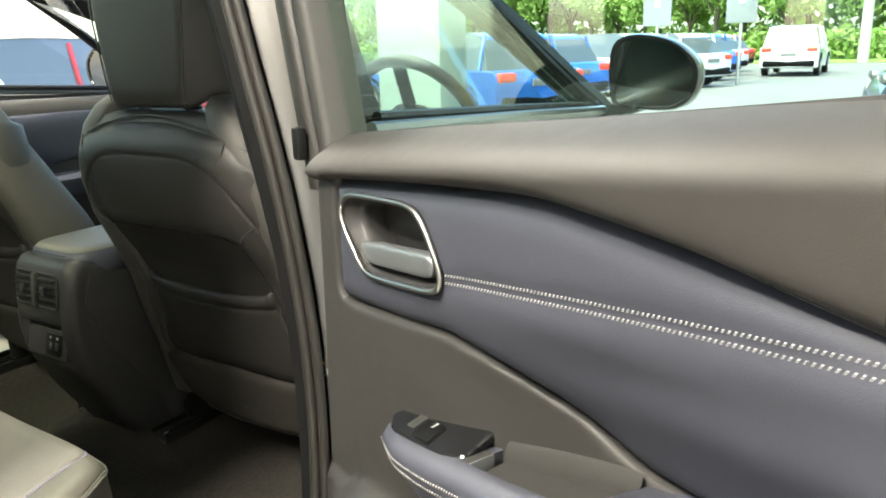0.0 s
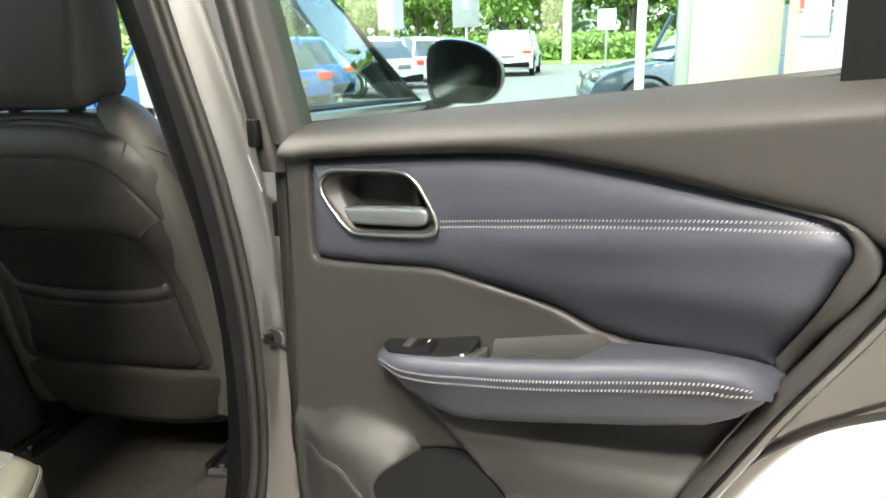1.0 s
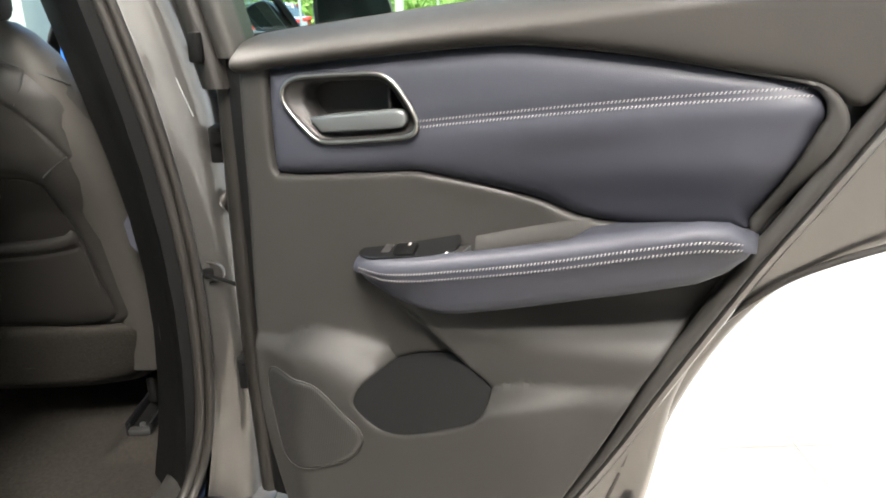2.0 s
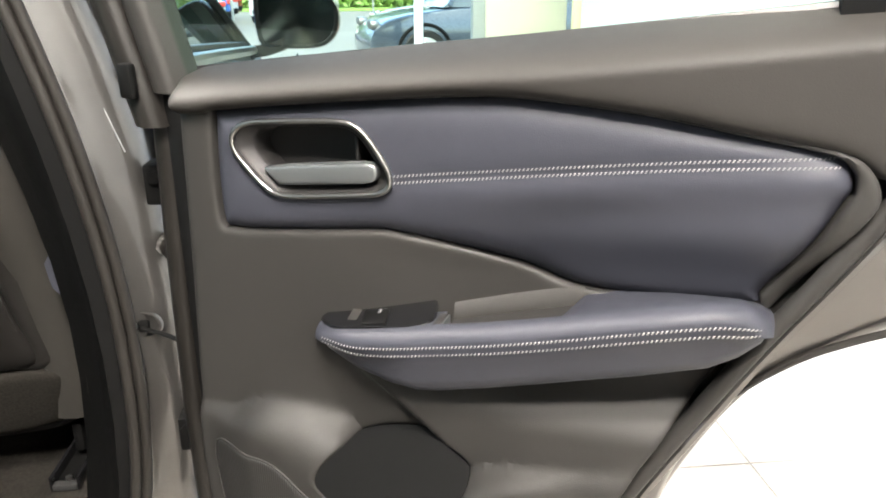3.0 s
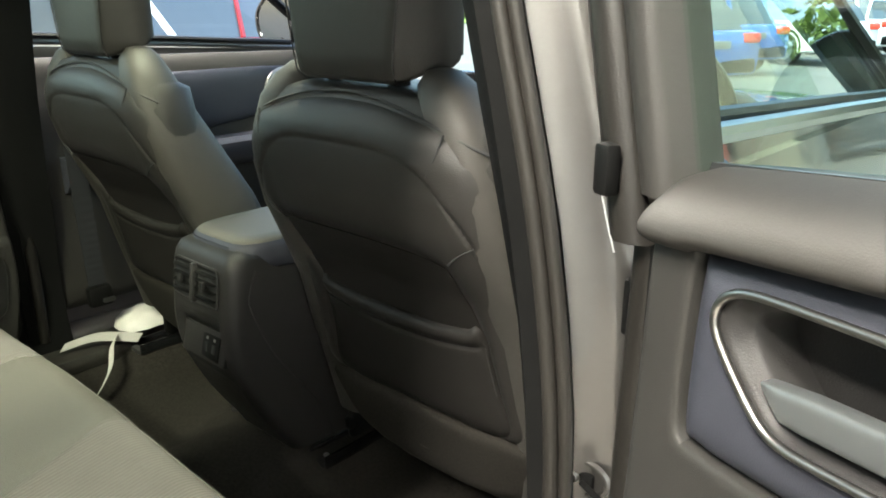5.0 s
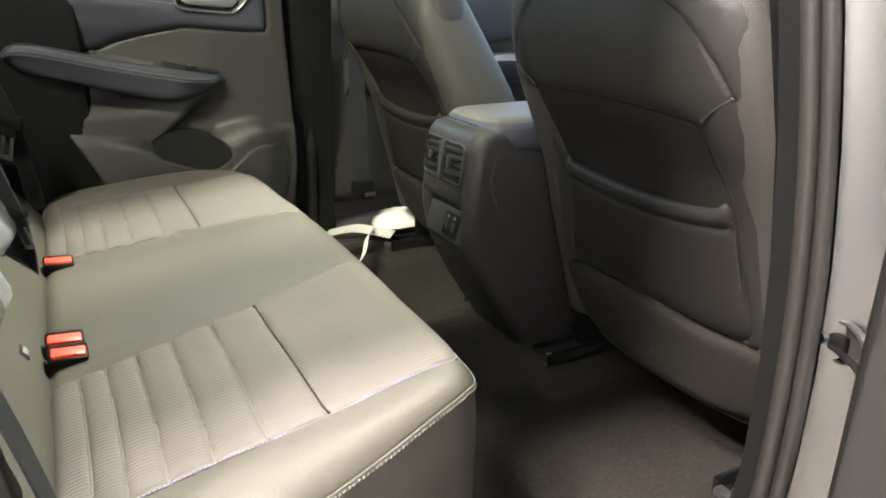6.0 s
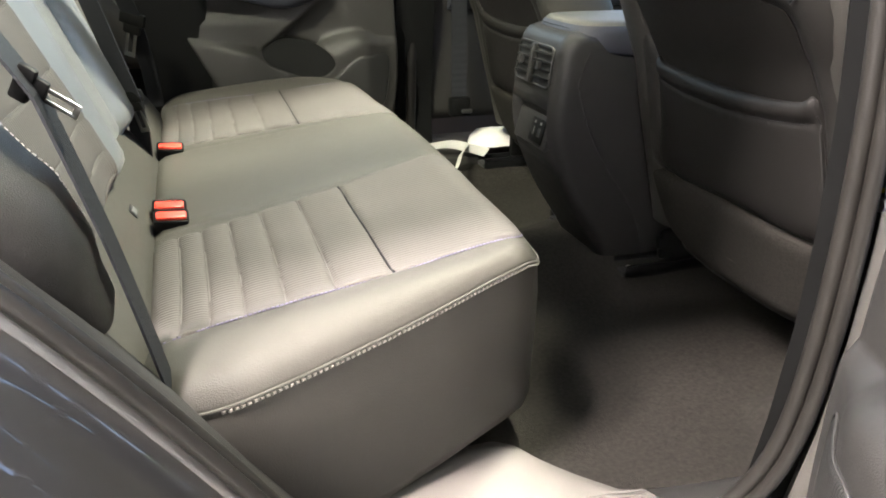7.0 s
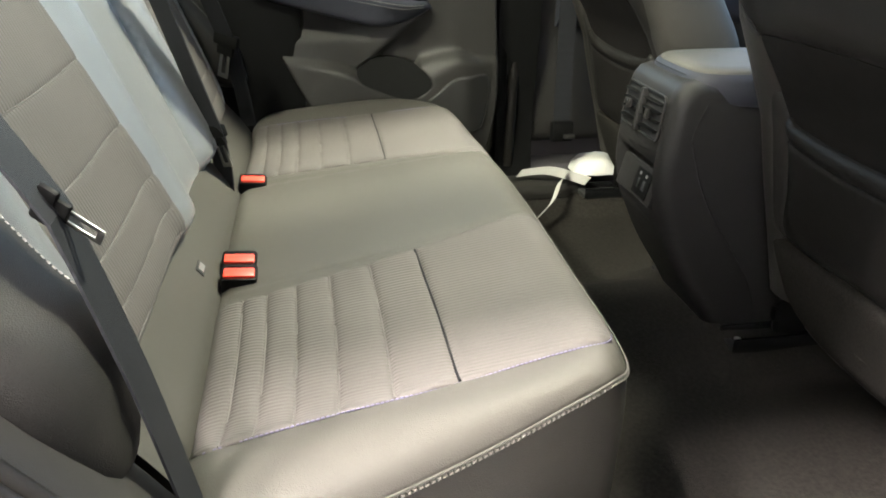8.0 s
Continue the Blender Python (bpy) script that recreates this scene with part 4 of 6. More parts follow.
    part("handle_lever", moved(block(1.69, 0.707, 0.992, 0.11, 0.012, 0.022, 0.005), inner_at), M_CHROME, door)
    arm = [[(side * (0.742 - a), y, z) for a, z in ((0, 0.86), (0.05, 0.855), (0.06, 0.84), (0.055, 0.80), (0.03, 0.77), (0, 0.76))] for y in (0.98, 1.05, 1.3, 1.55, 1.66)]
    part("armrest", loft(arm), M_NAVY, door)
    # mirror
    cx, cy, cz = side * 1.012, 1.90, 1.178
    ol = np.array([(-0.096, -0.066), (-0.104, 0.03), (-0.086, 0.082), (-0.03, 0.094), (0.05, 0.076), (0.105, 0.030), (0.114, -0.018), (0.096, -0.062), (0.05, -0.084), (-0.06, -0.082)])
    ol = smooth_line(ol, 48, True)
    rings = [[(cx + side * a * s, cy + y, cz + b * s) for a, b in ol] for s, y in ((0.86, -0.028), (0.90, -0.036), (0.97, -0.036), (1.0, -0.024), (1.0, 0.01), (0.92, 0.06), (0.70, 0.10), (0.3, 0.118))]
    mir = part("mirror_housing", loft(rings), M_GLOSS, door, "gloss black wing mirror housing")
    part("mirror_glass", ([(cx + side * a * 0.88, cy - 0.0305, cz + b * 0.88) for a, b in ol], [tuple(range(48))]), M_MIRROR, mir, "mirror glass")
    part("mirror_foot", loft([[(side * x, y, z) for y, z in ((1.86, 1.07 + k), (1.93, 1.065 + k), (1.94, 1.095 + k), (1.87, 1.10 + k))] for x, k in ((0.885, 0.0), (0.93, 0.006), (0.98, 0.022))]), M_BLACK, mir)
    part("mirror_repeater", tube([(cx + side * 0.02, cy + 0.045, cz + 0.052), (cx + side * 0.10, cy + 0.035, cz - 0.01)], 0.006, 6), M_THREAD, mir)
    return door


front_door_r, front_door_l = make_front_door(1), make_front_door(-1)
front_door_l.matrix_basis = Matrix.Translation((-0.05, 0.0, 0.035))
left_door = copy_thing(rear_door, Matrix(((0, -1, 0, -0.705), (-1, 0, 0, 0.757), (0, 0, 1, -0.012), (0, 0, 0, 1))))
tagged(left_door, "closed rear car door with navy leather armrest", "car door")

# front wing and wheel seen past the mirror
part("front_wing", loft([[(0.895 + 0.02 * math.sin((z - 0.3) * 4), y, z) for z in np.linspace(0.35, 0.985, 10)] for y in (2.05, 2.4, 2.8, 3.1)], cap=False, closed=False), M_PAINT, shell)

# hinge, check link, latch parts on the pillar
check = thing("door_check_link", "black and zinc door check link on the pillar", "door hardware")
ring = [(0.866 + 0.024 * math.cos(a), 0.8355, 0.794 + 0.019 * math.sin(a)) for a in np.linspace(0, 2 * math.pi, 24, endpoint=False)]
part("link_pocket", loft([[(0.866 + (x - 0.866) * k, y, 0.794 + (z - 0.794) * k) for x, _, z in ring] for k, y in ((1.12, 0.838), (1.05, 0.8335), (0.92, 0.8330), (0.80, 0.8365), (0.3, 0.838))]), M_PAINT, check, "pressed steel pocket")
part("link_plate", block(0.862, 0.8335, 0.793, 0.026, 0.007, 0.018, 0.003), M_BLACK, check)
part("link_bolt", moved(tube([(0, 0, 0), (0, -0.007, 0)], [0.0075, 0.006], 10), Matrix.Translation((0.853, 0.8315, 0.795))), M_STEEL, check)
part("link_arm", tube([(0.864, 0.828, 0.792), (0.895, 0.818, 0.787), (0.935, 0.790, 0.784)], 0.0042, 8, flat=0.6), M_BLACK, check)
part("yellow_tag", block(0.847, 0.8295, 0.807, 0.010, 0.001, 0.004, 0.0), M_YELLOW, check)
# hinges are coloured black to carry the shade of the gap
for z in (1.0, 0.62):
    hinge = part("hinge", block(0.93, 0.835, z, 0.02, 0.03, 0.06, 0.003), M_BLACK, rear_door, "steel door hinge, blackened for the shaded gap", at=DOOR.inverted())
    part("hinge_leaf", block(0.915, 0.842, z, 0.035, 0.045, 0.055, 0.004), M_BLACK, hinge)
    part("hinge_knuckle", moved(tube([(0, 0, -0.035), (0, 0, 0.035)], 0.011, 12), Matrix.Translation((0.942, 0.825, z))), M_RUBBER, hinge)
    part("hinge_leaf", block(0.955, 0.795, z, 0.012, 0.06, 0.05, 0.003), M_BLACK, hinge)
    part("bolt_head", moved(tube([(0, 0, 0), (0, -0.008, 0)], 0.009, 6), Matrix.Translation((0.912, 0.820, z + 0.012))), M_BLACK, hinge)
boot = thing("wiring_boot", "black corrugated rubber wiring boot", "wiring boot")
part("boot", tube([(0.905 + 0.03 * s, 0.865 - 0.03 * s, 0.90 + 0.006 * math.sin(6 * s)) for s in np.linspace(0, 1, 24)], [0.016 + 0.003 * (k % 2) for k in range(24)], 12), M_RUBBER, boot)


# ---- front seats ----
def superring(cx, cy, hw, hd, z, e=3.2, n=48, lean=0.0):
    out = []
    for a in np.linspace(0, 2 * math.pi, n, endpoint=False):
        c, s = math.cos(a), math.sin(a)
        x, y = hw * math.copysign(abs(c) ** (2 / e), c), hd * math.copysign(abs(s) ** (2 / e), s)
        out.append((cx + x, cy + y + lean * (x / max(hw, 1e-6)) ** 2, z))
    return out


SEAT = [(0.465, 0.215, 1.098), (0.50, 0.250, 1.090), (0.556, 0.278, 1.074), (0.60, 0.284, 1.060), (0.70, 0.285, 1.036), (0.80, 0.282, 1.012), (0.86, 0.276, 0.988), (0.92, 0.268, 0.950), (0.97, 0.264, 0.925), (1.02, 0.261, 0.910), (1.07, 0.252, 0.903), (1.105, 0.236, 0.905), (1.13, 0.212, 0.912), (1.148, 0.175, 0.922), (1.158, 0.11, 0.934), (1.161, 0.04, 0.946)]
BOLSTER = [(0.50, 0.225, 0.050, 1.16, 0.075), (0.60, 0.230, 0.052, 1.14, 0.078), (0.70, 0.230, 0.055, 1.115, 0.080), (0.80, 0.228, 0.057, 1.09, 0.080), (0.88, 0.224, 0.058, 1.055, 0.080), (0.95, 0.216, 0.058, 1.018, 0.078), (1.02, 0.206, 0.055, 0.988, 0.070), (1.08, 0.190, 0.052, 0.970, 0.058), (1.13, 0.170, 0.048, 0.964, 0.048), (1.165, 0.150, 0.036, 0.965, 0.036), (1.182, 0.140, 0.020, 0.968, 0.022), (1.186, 0.138, 0.006, 0.970, 0.008)]


def seat_back(z):
    return lerp(z, [(a, c) for a, _, c in SEAT])


def seat_half(z):
    return lerp(z, [(a, b) for a, b, _ in SEAT])


def seat_skin(x, z, cx):
    """Depth of the backrest's rear skin."""
    r = np.clip(np.abs(x - cx) / seat_half(z), 0, 0.985)
    return seat_back(z) + 0.075 * (1 - (1 - r**3.2) ** (1 / 3.2))


def make_front_seat(cx):
    seat = thing("bucket_seat", "charcoal leather front car seat with rear map pocket", "car seat", group="front seats")
    rings = []
    for z, hw, yb in SEAT:
        top = 1.0 if z < 1.11 else max(0.35, (1.165 - z) / 0.055)
        rings.append(superring(cx, yb + 0.075 * top, hw, 0.075 * top, z))
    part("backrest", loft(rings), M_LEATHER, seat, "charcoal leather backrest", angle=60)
    for sgn in (1, -1):
        wing = [superring(cx + sgn * a, y, hw, hd, z, 2.6, 28) for z, a, hw, y, hd in BOLSTER]
        part("side_bolster", loft(wing), M_SHADED_SIDE, seat, "grey leather side bolster, darkened for shade", angle=60)
    # rear panel, pocket and lower carpet flap
    def skin(off):
        return lambda u, z, d: -(seat_skin(u, z, cx)) + off * (1 - np.exp(-d / 0.006))
    def arch(u, z0, amp, p):
        return z0 - amp * (np.abs(u - cx) / 0.25) ** p

    left = [(cx - 0.94 * float(seat_half(z)), z) for z in (0.64, 0.75, 0.85, 0.95, 1.02, 1.06)]
    right = [(2 * cx - u, z) for u, z in left]
    rim = [(cx + a, float(arch(cx + a, 1.140, 0.060, 2.4))) for a in (-0.20, -0.15, -0.08, 0, 0.08, 0.15, 0.20)]
    cover = smooth_line([(cx - 0.22, 0.616), (cx, 0.614), (cx + 0.22, 0.616)] + right + rim[::-1] + left[::-1], 200, True)
    mouth = smooth_line([(cx - 0.188, 0.640), (cx - 0.180, 0.72), (cx - 0.173, 0.812), (cx - 0.195, 0.868), (cx - 0.214, 0.912), (cx - 0.208, 0.926), (cx - 0.17, 0.933), (cx - 0.08, 0.936), (cx + 0.02, 0.936), (cx + 0.10, 0.932), (cx + 0.145, 0.924), (cx + 0.158, 0.910),
                         (cx + 0.162, 0.87), (cx + 0.174, 0.815), (cx + 0.186, 0.72), (cx + 0.192, 0.640), (cx + 0.16, 0.632), (cx, 0.630), (cx - 0.15, 0.632)], 180, True)

    def seam_z(a):
        return 1.083 - 0.113 * (np.abs(a) / 0.221) ** 4.3

    def cover_off(u, z, d):
        line = seam_z(u - cx)
        puff = 0.013 * (1 - np.exp(-d / 0.009)) - 0.004 * (1 - ss(z, line - 0.008, line)) * (1 - ss(np.abs(u - cx), 0.17, 0.20))
        return -(seat_skin(u, z, cx)) + puff - 0.004 * np.exp(-((z - line) / 0.0042) ** 2)

    guides = [[(cx + a, float(seam_z(a)) + e) for a in np.linspace(-0.235, 0.235, 130)] for e in (-0.009, -0.006, -0.003, 0, 0.003, 0.006)]
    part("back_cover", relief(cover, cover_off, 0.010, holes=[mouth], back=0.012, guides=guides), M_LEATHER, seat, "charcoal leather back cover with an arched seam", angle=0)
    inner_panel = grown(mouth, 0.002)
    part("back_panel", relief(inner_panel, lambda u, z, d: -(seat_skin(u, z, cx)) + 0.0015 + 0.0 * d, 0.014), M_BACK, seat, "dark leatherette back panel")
    pocket = smooth_line([(cx - 0.186, 0.628), (cx - 0.179, 0.72), (cx - 0.173, 0.818), (cx - 0.15, 0.813), (cx - 0.08, 0.806), (cx, 0.803), (cx + 0.09, 0.805), (cx + 0.15, 0.812), (cx + 0.174, 0.818), (cx + 0.185, 0.72), (cx + 0.191, 0.628), (cx, 0.625)], 120, True)

    def hem_z(a):
        return 0.803 + 0.015 * (np.abs(a) / 0.174) ** 2.2

    def pocket_off(u, z, d):
        top = hem_z(u - cx)
        hem = 0.0045 * np.exp(-((z - top + 0.012) / 0.010) ** 4) - 0.003 * np.exp(-((z - top + 0.030) / 0.003) ** 2)
        return -(seat_skin(u, z, cx)) + 0.006 + 0.010 * (1 - np.exp(-d / 0.010)) + hem

    hem_guides = [[(cx + a, float(hem_z(a)) - e) for a in np.linspace(-0.168, 0.170, 44)] for e in (0.004, 0.008, 0.014, 0.020, 0.024, 0.027, 0.030, 0.033, 0.037)]
    part("map_pocket", relief(pocket, pocket_off, 0.012, guides=hem_guides), M_BACK, seat, "dark leather map pocket with a raised hem", angle=0)
    stitch = []
    for a in np.linspace(-0.168, 0.170, 44):
        u, z = cx + a, float(hem_z(a)) - 0.030
        stitch.append((u, -float(pocket_off(np.array(u), np.array(z), np.array(0.03))) - 0.0006, z))
    part("pocket_hem", stitches(stitch, (0, -1, 0), 0.006, 0.0042, 0.0016, 0.0008), M_SEAM, seat)
    for a0, a1 in ((-0.176, -0.187), (0.178, 0.192)):
        edge_line = [(cx + a0 + (a1 - a0) * f, 0.80 - 0.165 * f) for f in np.linspace(0, 1, 16)]
        part("pocket_seam", tube([(u, -float(pocket_off(np.array(u), np.array(z), np.array(0.0))) - 0.001, z) for u, z in edge_line], 0.0013, 6), M_HARD, seat)
    flap = smooth_line([(cx - 0.25, 0.612), (cx - 0.15, 0.618), (cx, 0.619), (cx + 0.15, 0.616), (cx + 0.25, 0.612), (cx + 0.272, 0.585), (cx + 0.262, 0.54), (cx + 0.22, 0.49), (cx + 0.12, 0.470), (cx, 0.467), (cx - 0.12, 0.474), (cx - 0.215, 0.498), (cx - 0.265, 0.55), (cx - 0.272, 0.595)], 100, True)
    part("carpet_flap", relief(flap, skin(0.014), 0.012), M_FLAP, seat, "charcoal carpet flap")
    crest = smooth_line([(-0.245, 1.085), (-0.21, 1.104), (-0.17, 1.120), (-0.12, 1.135), (-0.06, 1.147), (0.0, 1.151), (0.06, 1.147), (0.12, 1.135), (0.17, 1.120), (0.21, 1.104), (0.245, 1.085)], 50)
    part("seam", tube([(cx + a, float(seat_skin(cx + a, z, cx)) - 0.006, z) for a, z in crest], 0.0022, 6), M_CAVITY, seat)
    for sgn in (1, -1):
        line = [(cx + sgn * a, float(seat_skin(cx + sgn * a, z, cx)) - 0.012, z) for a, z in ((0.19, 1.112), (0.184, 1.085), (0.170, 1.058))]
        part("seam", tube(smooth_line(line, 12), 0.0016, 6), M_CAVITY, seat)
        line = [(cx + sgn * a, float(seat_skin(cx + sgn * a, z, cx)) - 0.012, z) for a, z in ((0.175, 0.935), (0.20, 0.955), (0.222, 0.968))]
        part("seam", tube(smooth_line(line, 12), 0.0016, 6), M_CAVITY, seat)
    # headrest: flat rear face, slanting cheeks
    hz = [(1.158, 0.84, 0.030), (1.163, 0.93, 0.012), (1.172, 0.97, 0.004), (1.20, 1.0, 0.0), (1.28, 1.12, 0.0), (1.34, 1.18, 0.0), (1.385, 1.17, 0.006), (1.402, 1.08, 0.018), (1.408, 0.90, 0.034)]
    rings = []
    for z, k, e in hz:
        f = 0.914 - 0.012 * (z - 1.165) + e
        plan = [(-0.100 * k, f), (0.100 * k, f), (0.148 + 0.016 * (k - 1), 0.972), (0.150 + 0.016 * (k - 1), 1.000 - 0.5 * e), (0.105, 1.022 - e), (-0.105, 1.022 - e), (-0.136 - 0.004 * (k - 1), 1.000 - 0.5 * e), (-0.132 - 0.004 * (k - 1), 0.968)]
        rings.append([(cx + a, y, z + 0.030 * float(ss(np.array(y), 0.92, 0.99)) * (1.0 if z < 1.2 else 0.0)) for a, y in rounded(plan, 0.016, 5)])
    head = part("headrest", loft(rings), M_LEATHER, seat, "charcoal leather headrest", angle=70)
    for sgn in (1, -1):
        line = [(cx + sgn * 0.101 * k, 0.9165 - 0.012 * (z - 1.165) + e, z) for z, k, e in hz[1:8]]
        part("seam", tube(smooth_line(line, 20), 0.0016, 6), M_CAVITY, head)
        part("headrest_post", tube([(cx + sgn * 0.062, 0.965, 1.12), (cx + sgn * 0.062, 0.965, 1.19)], 0.0065, 10), M_CHROME, head)
        part("post_collar", tube([(cx + sgn * 0.062, 0.965, 1.150), (cx + sgn * 0.062, 0.965, 1.166)], 0.016, 12), M_BLACK, head)
    # cushion and rails
    cush = [superring(cx, 1.36, hw, hd, z, 3.5) for z, hw, hd in ((0.46, 0.22, 0.26), (0.52, 0.25, 0.29), (0.585, 0.25, 0.29), (0.605, 0.23, 0.27))]
    part("cushion", loft(cush), M_LEATHER, seat)
    for dx in (0.213, -0.262):
        rx = cx + math.copysign(1, cx) * dx
        rail = part("rail", block(rx, 1.27, 0.382, 0.052, 0.46, 0.012, 0.003), M_BLACK, seat, "black steel seat rail")
        for e in (-0.024, 0.024):
            part("rail_wall", block(rx + e, 1.27, 0.394, 0.006, 0.47, 0.030, 0.002), M_GLOSS, rail)
        part("rail_cap", block(rx, 1.040, 0.388, 0.044, 0.018, 0.014, 0.004), M_CAVITY, rail)
        part("rail_bolt", tube([(rx, 1.056, 0.388), (rx, 1.056, 0.396)], 0.006, 8), M_STEEL, rail)
        part("rail_bracket", block(rx, 1.19, 0.435, 0.022, 0.14, 0.065, 0.01), M_BLACK, seat)
    part("seat_hook", block(cx - math.copysign(0.262, cx), 1.128, 0.440, 0.020, 0.030, 0.026, 0.006), M_BLACK, seat)
    return seat


make_front_seat(0.406)
make_front_seat(-0.406)

# ---- centre console ----
console = thing("centre_console", "charcoal centre console with twin rear air vents", "centre console")


def console_body():
    smoothed = [(0.925, 0.803), (0.902, 0.796), (0.890, 0.775), (0.884, 0.74), (0.879, 0.70), (0.876, 0.672), (0.875, 0.660), (0.875, 0.648), (0.875, 0.620), (0.876, 0.597), (0.880, 0.565), (0.892, 0.50), (0.915, 0.44), (0.955, 0.37), (1.05, 0.34), (1.45, 0.34), (1.5, 0.5), (1.5, 0.72), (1.3, 0.755), (1.0, 0.775), (0.95, 0.80)]
    notched = [list(p) for p in smoothed]
    for k, y in ((6, 0.893), (7, 0.900), (8, 0.890), (9, 0.874)):
        notched[k][0] = y
    rings = []
    for x, k, table in ((-0.104, 0.026, smoothed), (-0.100, 0.011, smoothed), (-0.090, 0.003, smoothed), (-0.082, 0, smoothed), (-0.080, 0, notched), (0.074, 0, notched), (0.076, 0, smoothed), (0.086, 0.003, smoothed), (0.098, 0.011, smoothed), (0.103, 0.026, smoothed)):
        prof = smooth_line(table, 100, True)
        d = np.array((1.15, 0.58)) - prof
        d = d / np.linalg.norm(d, axis=1)[:, None]
        rings.append([(x, *q) for q in prof + d * k])
    return loft(rings)


def console_fit(data):
    """Lifts the top of the console and draws its foot forward."""
    out = []
    for v in data[0]:
        x, y, z = v
        out.append((x, y + 0.012 + 0.075 * float(1 - ss(np.array(z), 0.38, 0.66)), z + 0.040 * float(ss(np.array(z), 0.40, 0.74))))
    return out, data[1]


part("console_body", console_fit(console_body()), M_CONSOLE, console, "charcoal plastic console body", angle=50)
lid = [superring(0, 1.115, hw, hd, z, 5.0) for z, hw, hd in ((0.760, 0.100, 0.19), (0.768, 0.107, 0.197), (0.800, 0.108, 0.199), (0.812, 0.102, 0.192), (0.817, 0.08, 0.17))]
lid = part("armrest_lid", console_fit(loft(lid)), M_NAVY, console, "navy leather armrest lid", angle=60)
part("lid_top", console_fit(loft([superring(0, 1.115, hw, hd, z, 5.0) for z, hw, hd in ((0.806, 0.100, 0.190), (0.815, 0.0995, 0.189), (0.8195, 0.094, 0.184), (0.821, 0.07, 0.16))])), M_LIDTOP, lid, "grey leather lid top", angle=60)
part("stitching", console_fit(stitches([(p[0] * 1.003, 1.115 + (p[1] - 1.115) * 1.003, 0.8065) for p in superring(0, 1.115, 0.105, 0.1955, 0.8065, 5.0, 90)[20:72]], (0, -0.7, 0.7), 0.006, 0.004, 0.0015, 0.0008)), M_SEAM, lid)
for sgn in (1, -1):
    part("side_seam", console_fit(tube(smooth_line([(sgn * 0.1035, 0.940, 0.768), (sgn * 0.1040, 0.924, 0.725), (sgn * 0.1040, 0.925, 0.70), (sgn * 0.1038, 0.965, 0.60), (sgn * 0.1036, 1.014, 0.488), (sgn * 0.1036, 1.023, 0.39)], 40), 0.0014, 6)), M_CAVITY, console)
face = Matrix.Translation((0, 0.8825, 0.738)) @ pose(0, 0, 0, -7.5, 0, 0)
vent_frame = rounded([(-0.074, 0.036), (0.070, 0.036), (0.074, -0.036), (-0.078, -0.036)], 0.014, 5)
part("vent_frame", console_fit(moved(tube([(a, -0.002, b) for a, b in vent_frame], 0.0022, 8, closed=True, up=(0, 1, 0)), face)), M_CONSOLE, console, "grey vent frame")
part("vent_cavity", console_fit(moved(prism(vent_frame, -0.0008, 0.02, 0.0004), face)), M_CAVITY, console)
part("vent_divider", console_fit(moved(block(-0.002, -0.006, 0, 0.012, 0.014, 0.072, 0.004), face)), M_CONSOLE, console, "grey vent divider")
for sgn in (1, -1):
    vent = part("air_vent", console_fit(moved(block(sgn * 0.038 - 0.002, -0.002, 0.032, 0.062, 0.004, 0.004, 0.001), face)), M_BLACK, console, "black slatted air vent")
    for k in range(4):
        part("slat", console_fit(moved(block(0, 0, 0, 0.060, 0.012, 0.0024, 0.001), face @ Matrix.Translation((sgn * 0.038 - 0.002, -0.0045, -0.0225 + 0.015 * k)) @ pose(0, 0, 0, 8, 0, 0))), M_BLACK, vent)
    part("vent_tab", console_fit(moved(block(sgn * 0.038 - 0.002, -0.011, 0.001, 0.011, 0.010, 0.018, 0.003), face)), M_CONSOLE, vent, "grey vent tab")
slope = Matrix.Translation((-0.003, 0.883, 0.624)) @ pose(0, 0, 0, -26, 0, 0)
usb = part("port_panel", console_fit(moved(prism(rounded([(-0.074, 0.028), (0.074, 0.028), (0.072, -0.030), (-0.072, -0.030)], 0.005, 4), -0.002, 0.02, 0.002), slope)), M_CONSOLE, console, "grey panel with charging ports")
part("port_plate", console_fit(moved(block(0.026, -0.0030, -0.002, 0.056, 0.003, 0.044, 0.002), slope)), M_BLACK, usb)
for dx in (-0.012, 0.012):
    part("port", console_fit(moved(block(0.026 + dx, -0.0048, -0.004, 0.010, 0.002, 0.016, 0.001), slope)), M_CAVITY, usb)
    part("port_mark", console_fit(moved(block(0.026 + dx, -0.0048, 0.012, 0.006, 0.001, 0.005, 0), slope)), M_THREAD, usb)
# ---- rear bench ----
BENCH = Matrix.Translation((-0.018, 0.009, 0.019)) @ Matrix.Diagonal((1.05, 1.03, 1.0, 1.0))
bench = thing("rear_bench_seat", "charcoal leather rear bench with ribbed grey fabric panels", "car seat", at=BENCH)
HALF = [(0.0, 0.657), (0.25, 0.657), (0.39, 0.655), (0.465, 0.650), (0.512, 0.637), (0.556, 0.598), (0.592, 0.530), (0.622, 0.450), (0.646, 0.370), (0.664, 0.300), (0.672, 0.250), (0.664, 0.208), (0.63, 0.182), (0.56, 0.165), (0.3, 0.150), (0.0, 0.148)]
cush_line = smooth_line(HALF + [(-x, y) for x, y in HALF[-2:0:-1]], 320, True)
PANEL = [(0.148, 0.636), (0.17, 0.645), (0.38, 0.643), (0.470, 0.636), (0.497, 0.620), (0.509, 0.58), (0.518, 0.515), (0.527, 0.45), (0.540, 0.34), (0.552, 0.25), (0.558, 0.195), (0.53, 0.182), (0.40, 0.172), (0.260, 0.172), (0.238, 0.25), (0.222, 0.34), (0.206, 0.43), (0.18, 0.53)]
